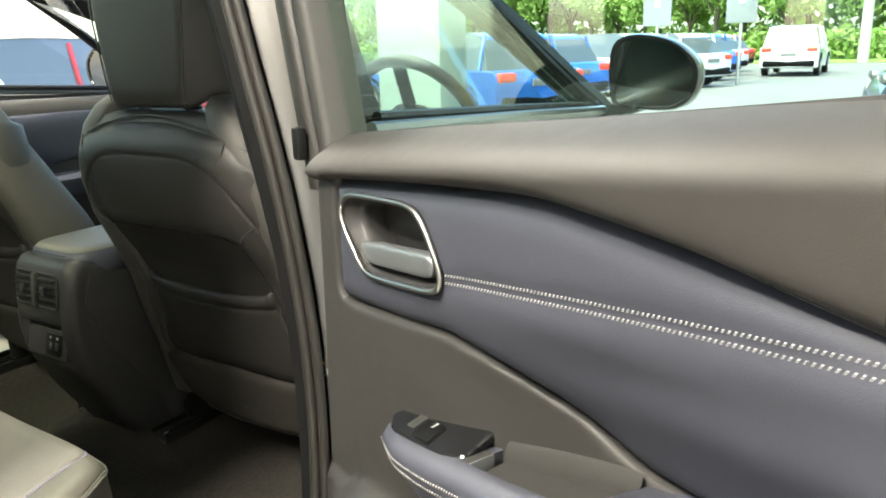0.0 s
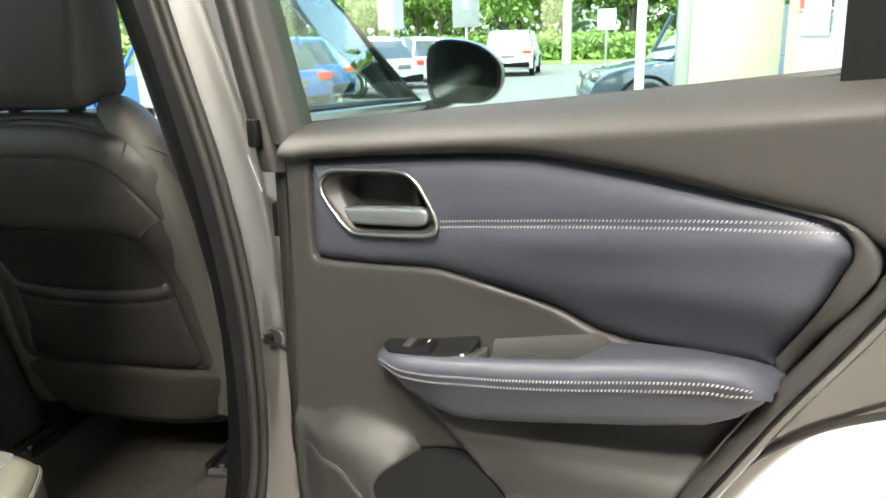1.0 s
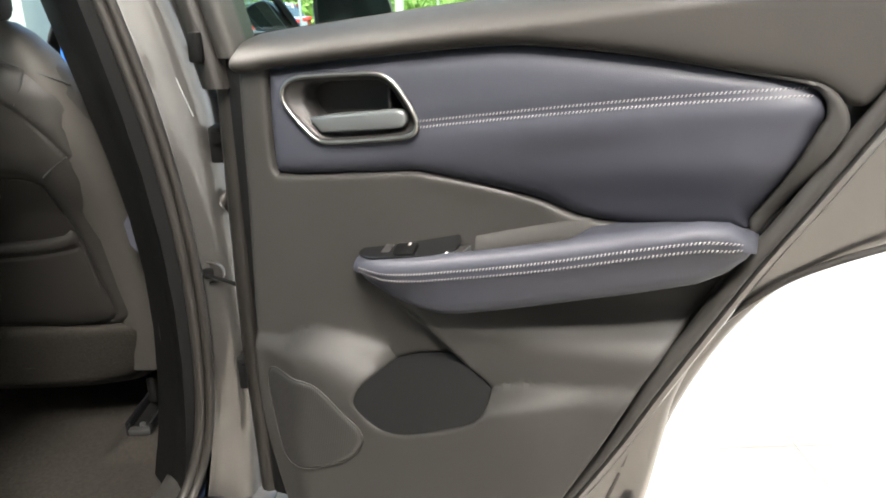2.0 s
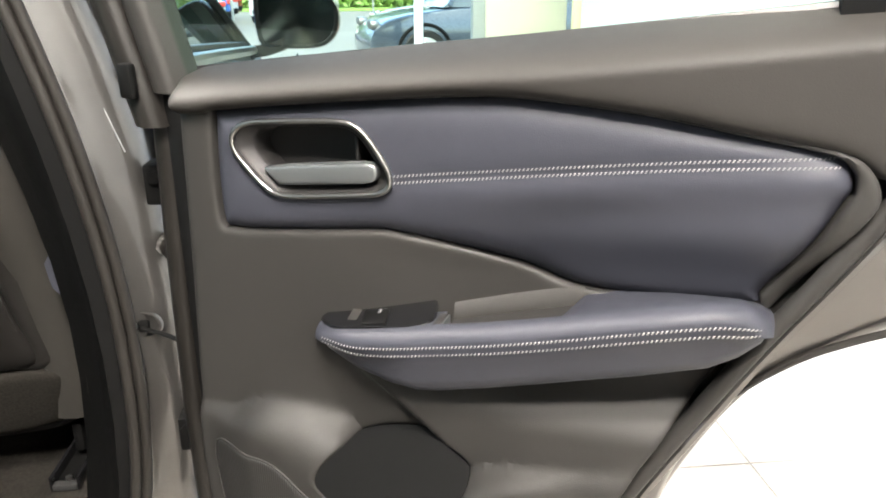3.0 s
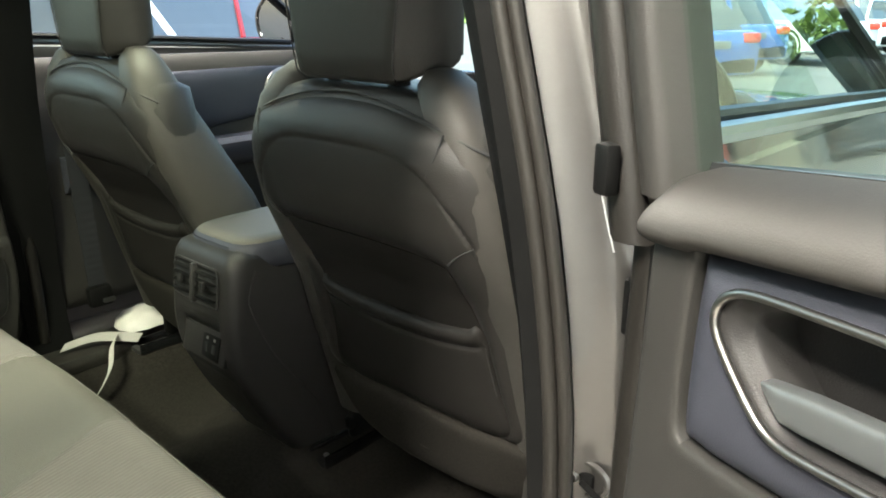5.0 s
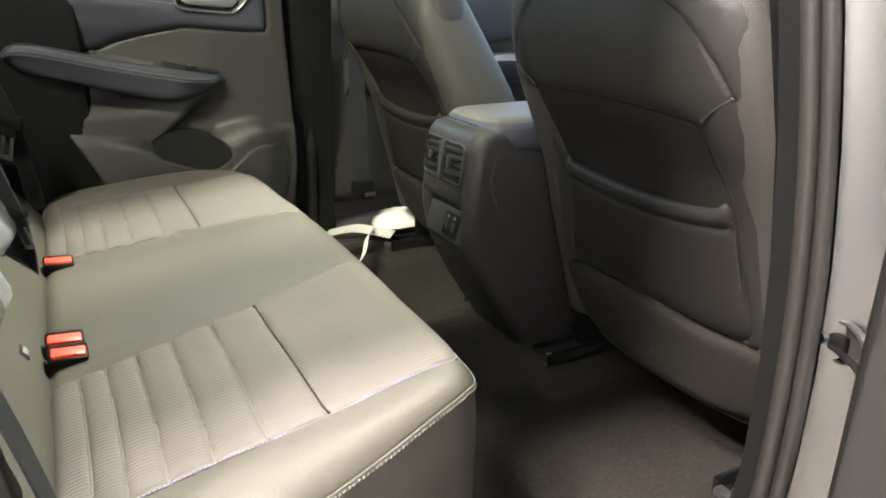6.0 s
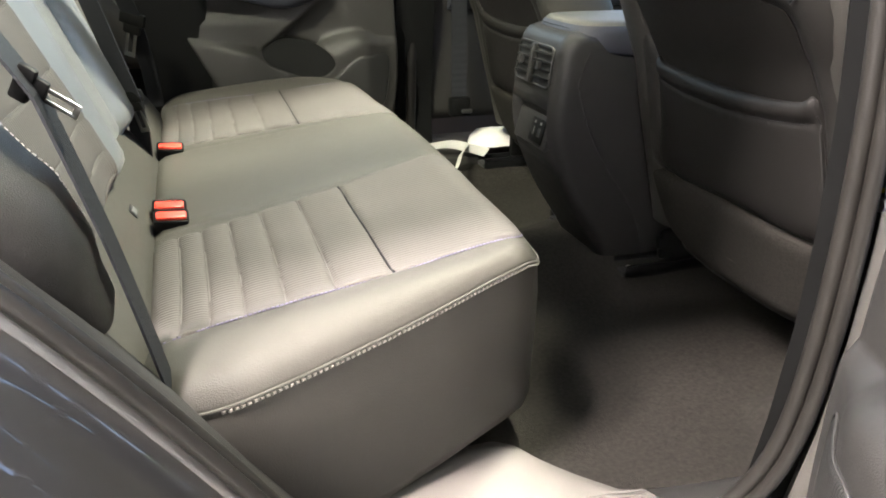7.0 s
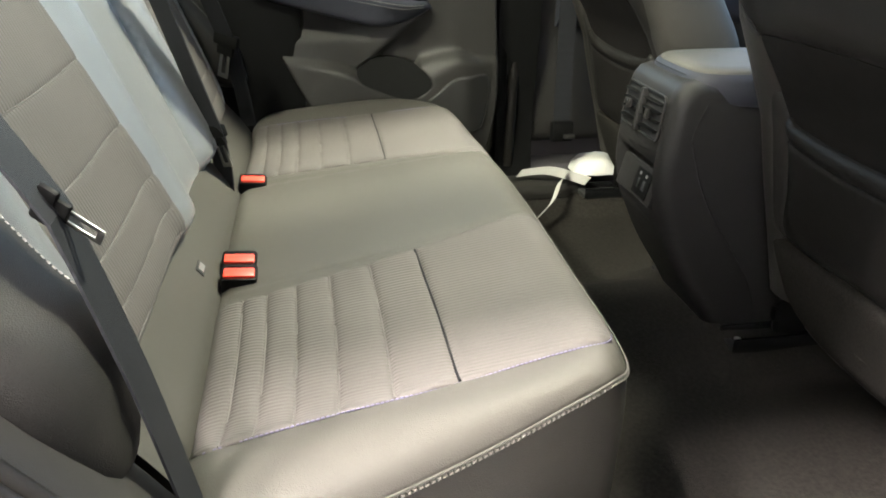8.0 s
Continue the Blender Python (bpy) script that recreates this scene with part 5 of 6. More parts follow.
FLUTES = (0.211, 0.243, 0.281, 0.327, 0.383, 0.450)


def cushion_z(x, y, d):
    ax = np.abs(x)
    z = 0.603 + 0.165 * (y - 0.38) - 0.014 * ss(y, 0.60, 0.66) - 0.030 * np.exp(-d / 0.013)
    z = z + 0.024 * ss(ax, 0.50, 0.60) - 0.006 * np.exp(-((ax - 0.38) / 0.14) ** 4) + 0.006 * np.exp(-(x / 0.15) ** 4)
    z = z - 0.003 * np.exp(-((ax - 0.175 - 0.10 * (0.5 - y)) / 0.006) ** 2)
    return z - 0.03 * ss(y, 0.19, 0.15)


def as_floor(data):
    """Turns a relief in x and z towards -y into one in x and y towards +z."""
    return [Vector((v[0], v[2], -v[1])) for v in data[0]], data[1]


part("cushion", as_floor(relief(cush_line, cushion_z, 0.011, back=0.0)), M_BENCH, bench, "charcoal leather bench cushion", angle=60)
side_rings = []
for s, drop in ((1.0, 0.032), (1.004, 0.042), (1.008, 0.08), (1.008, 0.12), (1.006, 0.16), (1.004, 0.205), (1.002, 0.236), (0.994, 0.254), (0.97, 0.264)):
    side_rings.append([(x * (s if y > 0.2 else 1.0), 0.2 + (y - 0.2) * s, float(cushion_z(np.array(x), np.array(y), np.array(0.0))) + 0.034 - drop) for x, y in cush_line])
part("cushion_side", loft(side_rings, cap=False), M_BENCH, bench, "charcoal leather cushion side", angle=60)
part("piping", tube([(x * 1.004, 0.2 + (y - 0.2) * 1.004, float(cushion_z(np.array(x), np.array(y), np.array(0.0))) - 0.001) for x, y in cush_line], 0.0017, 6, closed=True), M_BENCH, bench)
front = [(x * 1.006, 0.2 + (y - 0.2) * 1.006, float(cushion_z(np.array(x), np.array(y), np.array(0.0))) - 0.0045) for x, y in cush_line if y > 0.24]
front = sorted(front, key=lambda p: -p[0])
part("stitching", stitches([p for p in front if p[0] > 0.55], (0.8, 0.45, 0.3), 0.0060, 0.0040, 0.0040, 0.0009), M_STITCH, bench, "pale stitching")
part("stitching", stitches([p for p in front if abs(p[0]) <= 0.56], (0, 0.9, 0.4), 0.0060, 0.0040, 0.0040, 0.0009), M_STITCH, bench, "pale stitching")


def panel_z(x, y, d):
    z = cushion_z(x, y, distance(cush_line, x, y)) + 0.005 * (1 - np.exp(-d / 0.004))
    for f in FLUTES:
        z = z - 0.0046 * np.exp(-np.abs(y - f - 0.004 * np.sin((x - 0.2) * 8)) / 0.0026)
    for a, b in zip(FLUTES, FLUTES[1:]):
        z = z + 0.0014 * np.clip(1 - ((y - (a + b) / 2) / ((b - a) / 2)) ** 2, 0, 1)
    return z


for sgn in (1, -1):
    line = smooth_line([(sgn * x, y) for x, y in PANEL], 150, True)
    flute_guides = [[(sgn * x, f + e + 0.004 * math.sin((sgn * x - 0.2) * 8)) for x in np.arange(0.20, 0.57, 0.007)] for f in FLUTES for e in (0, 0.002, -0.002, 0.005, -0.005)]
    part("fabric_panel", as_floor(relief(line, panel_z, 0.0065, back=0.004, guides=flute_guides)), M_FABRIC, bench, "ribbed grey fabric seat panel", angle=0)
    edge = [(x, y, float(panel_z(np.array(x), np.array(y), np.array(0.0))) + 0.001) for x, y in line if abs(x) > 0.44 or y > 0.585]
    edge = sorted(edge, key=lambda p: p[1] - 2 * abs(p[0]) * (p[1] > 0.57))
    # pale tubes paint the lit edges of the folds; the front one is dark
    for f in FLUTES:
        ends = np.array([p for p in line if abs(p[1] - f) < 0.012])
        lo, hi = np.abs(ends[:, 0]).min() + 0.004, np.abs(ends[:, 0]).max() - 0.004
        fold = [(sgn * x, f + 0.004 * math.sin((sgn * x - 0.2) * 8)) for x in np.linspace(lo, hi, 26)]
        fold = [(x, y, float(panel_z(np.array(x), np.array(y), np.array(0.02))) + 0.0011) for x, y in fold]
        part("seam", tube(fold, 0.0011 if f < 0.44 else 0.0018, 6), M_FOLD if f < 0.44 else M_SEAM, bench)
    out = smooth_line([(sgn * x, y, float(panel_z(np.array(sgn * x), np.array(y), np.array(0.0))) + 0.0015) for x, y in PANEL[3:11]], 70)
    part("stitching", stitches(out, (0, 0, 1), 0.005, 0.0038, 0.0016, 0.0006), M_LILAC, bench, "lilac edge stitching")

# backrest, in its own leaning frame: x across, z up along it, -y forward becomes +y
LEAN_BACK = 20
BACK = Matrix.Translation((0, 0.122, 0.600)) @ pose(0, 0, 0, LEAN_BACK, 0, 0) @ Matrix.Diagonal((1, -1, 1, 1))
back_half = [(0.0, -0.02), (0.35, -0.02), (0.52, -0.01), (0.545, 0.03), (0.553, 0.12), (0.555, 0.3), (0.545, 0.45), (0.51, 0.52), (0.40, 0.55), (0.0, 0.55)]
back_line = smooth_line(back_half + [(-x, z) for x, z in back_half[-2:0:-1]], 300, True)


def back_off(x, z, d):
    ax = np.abs(x)
    off = 0.030 - 0.030 * np.exp(-d / 0.018)
    off = off + 0.026 * np.exp(-((ax - 0.155) / 0.045) ** 2) * ss(z, 0.01, 0.07) + 0.010 * np.exp(-((ax - 0.525) / 0.03) ** 2) * ss(z, 0.02, 0.1)
    off = off - 0.008 * np.exp(-(x / 0.10) ** 4) - 0.010 * np.exp(-((ax - 0.098) / 0.008) ** 2)
    return off - 0.024 * ss(z, 0.055, 0.02)


def on_back(data):
    return moved(data, BACK)


# the backrest's bluish daylight sits in its leather colour
part("backrest", on_back(relief(back_line, back_off, 0.011, back=0.10)), M_DAYLIT, bench, "charcoal leather rear backrest, paled for bluish daylight", angle=60)
bpanel = [(0.200, 0.022), (0.32, 0.015), (0.47, 0.02), (0.492, 0.06), (0.50, 0.2), (0.49, 0.40), (0.46, 0.48), (0.26, 0.48), (0.215, 0.40), (0.200, 0.25), (0.190, 0.12)]
RUNGS = (0.050, 0.085, 0.135, 0.210, 0.300, 0.40)


def bpanel_off(x, z, d):
    off = back_off(x, z, distance(back_line, x, z)) + 0.0035 * (1 - np.exp(-d / 0.004))
    for f in RUNGS:
        off = off - 0.0022 * np.exp(-np.abs(z - f - 0.004 * ((np.abs(x) - 0.35) / 0.13) ** 2) / 0.002)
    return off


for sgn in (1, -1):
    line = smooth_line([(sgn * x, z) for x, z in bpanel], 130, True)
    rung_guides = [[(sgn * x, f + e + 0.004 * ((x - 0.35) / 0.13) ** 2) for x in np.arange(0.20, 0.51, 0.007)] for f in RUNGS for e in (0, 0.002, -0.002, 0.005, -0.005)]
    part("fabric_panel", on_back(relief(line, bpanel_off, 0.008, back=0.004, guides=rung_guides)), M_FABRIC, bench, "ribbed grey fabric backrest panel", angle=0)
    # lit fold edges again, painted as pale tubes
    for f in RUNGS:
        fold = [(sgn * x, f + 0.004 * ((x - 0.35) / 0.13) ** 2) for x in np.linspace(0.212, 0.485, 24)]
        fold = [(x, -float(bpanel_off(np.array(x), np.array(z), np.array(0.02))) - 0.0003, z) for x, z in fold]
        part("seam", on_back(tube(fold, 0.0012, 6)), M_FOLD, bench)
strip = [[(x, y, z) for y, z in ((0.09, 0.535), (0.178, 0.545), (0.180, 0.558), (0.168, 0.580), (0.152, 0.606), (0.11, 0.66))] for x in np.linspace(-0.58, 0.58, 24)]
part("backrest_foot", loft(strip, cap=False, closed=False), M_BENCH, bench, "charcoal leather strip under the backrest")
for x in (0.19, -0.19):
    tag = part("anchor_tag", moved(block(0, 0, 0, 0.030, 0.002, 0.016, 0.001), Matrix.Translation((x, 0.1555, 0.602)) @ pose(0, 0, 0, 38, 0, 0)), M_HARD, bench, "small child seat anchor tag")
    part("tag_symbol", moved(block(0, 0.0016, 0, 0.020, 0.001, 0.009, 0.0), Matrix.Translation((x, 0.1555, 0.602)) @ pose(0, 0, 0, 38, 0, 0)), M_THREAD, tag)
WING = [(0.672, 0.662, 0.030, 0.030, 0.160), (0.690, 0.660, 0.045, 0.045, 0.163), (0.715, 0.660, 0.052, 0.055, 0.157), (0.746, 0.658, 0.055, 0.060, 0.154), (0.771, 0.655, 0.056, 0.060, 0.144), (0.795, 0.652, 0.057, 0.060, 0.134), (0.815, 0.650, 0.058, 0.060, 0.117), (0.840, 0.648, 0.060, 0.060, 0.099),
        (0.90, 0.640, 0.070, 0.060, 0.055), (1.0, 0.620, 0.080, 0.060, 0.005), (1.08, 0.60, 0.060, 0.050, -0.025)]
WING = [(z, cx - 0.012, hw + 0.012, hd, yf + 0.010) for z, cx, hw, hd, yf in WING]
wing = [superring(cx, yf - hd, hw, hd, z, 2.5, 36) for z, cx, hw, hd, yf in WING]
for sgn in (1, -1):
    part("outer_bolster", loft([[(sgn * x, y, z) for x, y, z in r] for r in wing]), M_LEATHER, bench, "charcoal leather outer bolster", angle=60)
    ridge = [(sgn * (cx - 0.6 * hw), yf - 0.123 * hd + 0.0008, z) for z, cx, hw, hd, yf in WING[1:9]]
    part("stitching", stitches(smooth_line(ridge, 60), (-0.3 * sgn, 0.93, 0.2), 0.0058, 0.0040, 0.0020, 0.0008), M_THREAD, bench, "pale stitching")

# buckles
for x, y in ((0.176, 0.203), (0.130, 0.200), (-0.212, 0.200)):
    buckle = thing("seat_belt_buckle", "black seat belt buckle with red release button in the bench", "seat belt buckle", group="rear buckles", at=BENCH)
    at = Matrix.Translation((x, y, 0.566)) @ pose(0, 0, 0, -4, 10, 0)
    part("buckle_body", moved(block(0, 0, 0, 0.040, 0.050, 0.044, 0.005), at), M_BLACK, buckle)
    part("release_button", moved(block(0.006, 0.0, 0.0215, 0.020, 0.043, 0.010, 0.003), at), M_RED, buckle, "red release button")
    part("button_slot", moved(block(-0.012, 0, 0.0215, 0.005, 0.034, 0.003, 0.001), at), M_SEAM, buckle)


# seat belts
def strap(path, width, across, thick=0.0012):
    p = smooth_line(path, 40)
    w = np.array(across, float) / np.linalg.norm(across) * width / 2
    n = np.cross(p[-1] - p[0], w)
    n = n / np.linalg.norm(n) * thick
    return loft([[tuple(q - w - n), tuple(q + w - n), tuple(q + w + n), tuple(q - w + n)] for q in p])


def make_belt(top, mid, foot, across, tongue_down):
    belt = thing("seat_belt", "grey seat belt with chrome tongue hanging before the backrest", "seat belt", group="rear seat belts", at=BENCH)
    part("strap", strap([top, tuple((np.array(top) + np.array(mid)) / 2), mid], 0.046, across), M_BELT, belt, "grey woven webbing", smooth=False)
    part("lower_strap", strap([mid, tuple((np.array(mid) + np.array(foot)) / 2 + np.array((0, 0.004, 0))), foot], 0.046, across), M_BELT, belt, "grey woven webbing", smooth=False)
    at = Matrix.Translation(mid) @ tongue_down
    part("tongue_cover", moved(join(block(0, 0, 0, 0.060, 0.014, 0.030, 0.006), block(0, 0.002, -0.022, 0.040, 0.012, 0.026, 0.005)), at), M_BLACK, belt)
    plate = join(block(-0.009, 0.002, -0.055, 0.007, 0.003, 0.05, 0.001), block(0.009, 0.002, -0.055, 0.007, 0.003, 0.05, 0.001), block(0, 0.002, -0.081, 0.025, 0.003, 0.010, 0.001))
    part("tongue_plate", moved(plate, at), M_CHROME, belt, "chrome belt tongue")
    return belt


make_belt((0.585, 0.00, 1.12), (0.617, 0.140, 0.868), (0.645, 0.206, 0.590), (0.95, 0.0, -0.05), pose(0, 0, 0, 8, -58, 60) @ Matrix.Scale(0.55, 4) @ Matrix.Translation((0, 0, 0.02)))
make_belt((-0.09, 0.075, 1.02), (-0.150, 0.150, 0.700), (-0.19, 0.150, 0.56), (0.6, 0.75, -0.2), pose(0, 0, 0, 5, -12, 60) @ Matrix.Scale(0.8, 4))
make_belt((-0.42, 0.10, 1.00), (-0.50, 0.150, 0.80), (-0.60, 0.17, 0.58), (0.6, 0.7, 0.2), pose(0, 0, 0, 0, 15, 60))

# front belt hardware low on the left pillar
stalk = thing("front_belt_anchor", "black front seat belt anchor on the far pillar", "seat belt")
part("strap", strap([(-0.70, 0.985, 1.0), (-0.69, 0.985, 0.75), (-0.68, 0.985, 0.56)], 0.045, (0, 1, 0)), M_BELT, stalk)
part("anchor_cover", block(-0.675, 0.985, 0.545, 0.03, 0.06, 0.055, 0.008), M_BLACK, stalk)
part("anchor_pin", block(-0.655, 1.0, 0.535, 0.012, 0.03, 0.010, 0.002), M_CHROME, stalk)
scrap = thing("protective_wrap", "crumpled white protective film on the far sill", "plastic film")
rng = np.random.default_rng(4)
dome = [[(x, y, 0.425 + k + 0.004 * rng.random()) for x, y, _ in superring(-0.70, 1.11, hw, hd, 0, 2.4, 26)] for hw, hd, k in ((0.062, 0.085, 0.0), (0.058, 0.080, 0.018), (0.044, 0.062, 0.034), (0.020, 0.030, 0.041))]
part("film", loft(dome), M_FILM, scrap, "crumpled white film", angle=70)
for path, wide in (([(-0.695, 0.88, 0.425), (-0.665, 0.95, 0.440), (-0.64, 1.01, 0.43), (-0.62, 1.05, 0.42)], 0.030), ([(-0.65, 1.00, 0.43), (-0.60, 0.965, 0.428), (-0.53, 0.925, 0.405), (-0.47, 0.87, 0.388)], 0.024)):
    part("film_fold", strap(path, wide, (0.35, 0.45, 0.8), 0.0008), M_FILM, scrap, "folded white film edge", smooth=False)

# ---- dashboard and steering wheel, seen through the panes ----
dash = thing("dashboard", "dark car dashboard with a screen", "dashboard")
dp = [(1.80, 0.70), (1.78, 0.86), (1.82, 0.99), (1.88, 1.03), (2.06, 1.03), (2.10, 0.95), (2.12, 0.6), (1.90, 0.55)]
dp = rounded([(a, b) for a, b in dp], 0.03)
part("dash_body", loft([[(x, a, b) for a, b in dp] for x in np.linspace(-0.74, 0.74, 12)]), M_BLACK, dash)
part("screen", block(0.0, 1.70, 1.02, 0.30, 0.02, 0.17, 0.008), M_GLOSS, dash)
part("cowl", loft([superring(0.45, 1.88, hw, hd, z, 2.6, 28) for z, hw, hd in ((0.98, 0.19, 0.12), (1.05, 0.18, 0.10), (1.075, 0.14, 0.07))]), M_BLACK, dash)
wheel = thing("steering_wheel", "black leather steering wheel", "steering wheel", at=pose(0.45, 1.70, 1.055, -66, 0, 0))
part("rim", tube([(0.185 * math.cos(a), 0.185 * math.sin(a), 0) for a in np.linspace(0, 2 * math.pi, 48, endpoint=False)], 0.016, 10, closed=True), M_LEATHER, wheel)
part("hub", loft([superring(0, 0, hw, hw * 0.85, z, 2.6, 24) for z, hw in ((-0.03, 0.07), (0.0, 0.078), (0.02, 0.06))]), M_BLACK, wheel)
for a in (0, 180, 270):
    part("spoke", moved(block(0.12, 0, 0, 0.12, 0.035, 0.016, 0.005), pose(0, 0, 0, 0, 0, a)), M_BLACK, wheel)

# ---- showroom ----
ground = thing("ground", "pale sunlit concrete forecourt", "ground", kind="structure")
part("forecourt", ([(-400, -400, -0.012), (400, -400, -0.012), (400, 900, -0.012), (-400, 900, -0.012)], [(0, 1, 2, 3)]), M_CONCRETE, ground, smooth=False)
wall_east = thing("wall_east", "white showroom side wall with pale skirting", "wall", kind="structure")
part("wall_panel", block(2.45, -0.6, 1.6, 0.14, 9.4, 3.2, 0.004), M_WHITE, wall_east)
part("skirting", block(2.368, -0.6, 0.055, 0.030, 9.4, 0.11, 0.006), M_WHITE, wall_east)
part("corner_post", block(2.375, 4.13, 1.6, 0.07, 0.05, 3.2, 0.004), M_TRIMY, wall_east, "yellowed corner trim")
column = thing("wall_north", "beige rendered return wall with grey window frame", "wall", kind="structure")
part("render_panel", block(2.10, 4.35, 1.6, 0.47, 0.24, 3.2, 0.01), M_BEIGE, column)
part("window_frame", block(1.83, 4.3, 1.6, 0.07, 0.10, 3.2, 0.004), M_FRAME, column, "grey aluminium window frame")
# out of view; tone and length chosen to hold back sky and bounce light
ceiling = thing("ceiling", "unseen grey ceiling slab, added to limit fill light, with small light panels", "ceiling", kind="structure")
part("ceiling_slab", block(0.60, -1.7, 3.28, 3.8, 8.0, 0.14, 0.01), M_CEILING, ceiling)
# the last panel is added to brighten the backrest through the roof glass
for x, y, wide in ((1.14, -0.75, 0.25), (1.14, -1.50, 0.29), (-0.30, 1.45, 0.33)):
    lamp = thing("ceiling_lamp", "square ceiling lamp panel placed out of view", "ceiling lamp", group="ceiling lamps")
    part("lamp_frame", block(x, y, 3.195, wide + 0.06, wide + 0.06, 0.03, 0.005), M_FRAME, lamp)
    part("diffuser", block(x, y, 3.178, wide, wide, 0.01, 0.002), M_LAMP, lamp, "glowing white diffuser")
# never in view; added as a dark surround for reflections
back_wall = thing("wall_south", "unseen dark grey wall added behind the camera", "wall", kind="structure")
part("wall_panel", block(-0.4, -5.6, 1.6, 5.6, 0.14, 3.2, 0.004), M_DARKWALL, back_wall)

# extinguisher by the return wall
ext = thing("fire_extinguisher", "red fire extinguisher standing by the wall", "fire extinguisher")
part("cylinder", loft([[(2.205 + r * math.cos(a), 4.10 + r * math.sin(a), z) for a in np.linspace(0, 2 * math.pi, 24, endpoint=False)] for z, r in ((0.45, 0.055), (0.47, 0.064), (0.81, 0.064), (0.855, 0.048), (0.88, 0.022))]), M_RED, ext, "glossy red cylinder")
part("valve", join(block(2.205, 4.10, 0.895, 0.04, 0.04, 0.04, 0.006), block(2.205, 4.07, 0.925, 0.02, 0.11, 0.012, 0.003)), M_BLACK, ext)
part("hose", tube(smooth_line([(2.205, 4.10, 0.90), (2.125, 4.08, 0.88), (2.105, 4.08, 0.75), (2.115, 4.09, 0.60)], 20), 0.010, 8), M_BLACK, ext)
part("bracket", block(2.205, 4.20, 0.72, 0.06, 0.06, 0.30, 0.004), M_BLACK, ext)
notice = thing("wall_notice", "white notice board with a red corner on the wall", "notice", kind="")
part("board", block(2.364, 3.75, 1.50, 0.008, 0.55, 0.5, 0.002), M_WHITE, notice)
part("red_mark", block(2.358, 3.96, 1.43, 0.003, 0.08, 0.14, 0), M_RED, notice, "red mark")
post = thing("white_post", "slim white steel post on the forecourt", "post")
part("shaft", tube([(1.86, 10.05, 0), (1.86, 10.05, 3.0)], 0.06, 14), M_WHITE, post)
part("foot_plate", block(1.86, 10.05, 0.01, 0.22, 0.22, 0.02, 0.004), M_WHITE, post)


# ---- parked cars ----
def make_car(colour, label, at, suv=False):
    car = thing("parked_car", label, "car", group="parked cars", at=at)
    h = 1.66 if suv else 1.46
    W = 0.90
    belt = 0.98 if suv else 0.90
    side = [(-2.2, 0.55), (-2.18, 0.85), (-2.10, belt), (-1.2, belt + 0.02), (0.0, belt), (0.9, belt - 0.03), (1.75, belt - 0.14), (2.08, belt - 0.28), (2.2, 0.52), (2.15, 0.32), (1.75, 0.26), (-1.8, 0.26), (-2.15, 0.34)]
    side = smooth_line(side, 70, True)
    rings = []
    for s, x in ((0.90, -W), (0.97, -W * 0.97), (1.0, -W * 0.90), (1.0, -W * 0.5), (1.0, 0.0), (1.0, W * 0.5), (1.0, W * 0.90), (0.97, W * 0.97), (0.90, W)):
        rings.append([(x, y * (1 - 0.035 * (x / W) ** 2) * (0.99 + 0.01 * s), 0.6 + (z - 0.6) * s) for y, z in side])
    body = part("body", loft(rings), colour, car, angle=50)
    y0, y1 = (-2.02, 1.05) if suv else (-1.85, 1.0)
    cabin = smooth_line([(y0, belt), (y0 + 0.25, h - 0.18), (y0 + 0.55, h - 0.02), (-0.3, h), (0.15, h - 0.06), (y1, belt - 0.02)], 50)
    rings = [[(x * (1 - 0.20 * max(0.0, (z - belt) / (h - belt))), y, z) for y, z in cabin] for x in (-W * 0.92, -W * 0.45, 0, W * 0.45, W * 0.92)]
    part("greenhouse", loft(rings), M_DARKGLASS, car, "dark tinted windows", angle=50)
    roof = [(y, z + 0.008) for y, z in cabin if z > h - 0.17]
    part("roof", loft([[(x * 0.80, y, z) for y, z in roof] for x in (-W * 0.93, -W * 0.45, 0, W * 0.45, W * 0.93)], cap=False, closed=False), colour, car)
    for sx in (1, -1):
        for yy in (-0.35, 0.95, y0 + 0.18):
            part("pillar", tube([(sx * W * 0.93, yy, belt), (sx * W * 0.75, yy - 0.28 if yy > 0.5 else yy + 0.06, h - 0.05)], 0.035, 6), colour, car)
        for yy in (-1.32, 1.33):
            w = part("wheel", moved(tube([(0.0, 0, 0), (0.03, 0, 0), (0.17, 0, 0), (0.2, 0, 0)], [0.30, 0.335, 0.335, 0.30], 28, up=(0, 0, 1)), Matrix.Translation((sx * 0.82 - 0.10, yy, 0.335))), M_RUBBER, car, "black tyre")
            part("rim", moved(tube([(0, 0, 0), (0.012, 0, 0)], [0.225, 0.20], 24), Matrix.Translation((sx * 0.922, yy, 0.335))), M_STEEL, w, "silver alloy rim")
            for k in range(5):
                part("spoke", moved(block(0, 0, 0.115, 0.02, 0.045, 0.20, 0.006), Matrix.Translation((sx * 0.935, yy, 0.335)) @ pose(0, 0, 0, 72 * k, 0, 0)), M_STEEL, w)
            part("arch", moved(tube([(0, 0.39 * math.cos(a), 0.39 * math.sin(a)) for a in np.linspace(-0.15, math.pi + 0.15, 20)], 0.028, 8), Matrix.Translation((sx * 0.895, yy, 0.34))), M_BLACK, car)
        part("headlamp", block(sx * 0.62, 2.03, belt - 0.25, 0.36, 0.14, 0.13, 0.04), M_CHROME, car, "clear headlamp")
        part("tail_lamp", block(sx * 0.70, -2.12, belt - 0.10, 0.34, 0.12, 0.14, 0.04), M_RED, car, "red tail lamp")
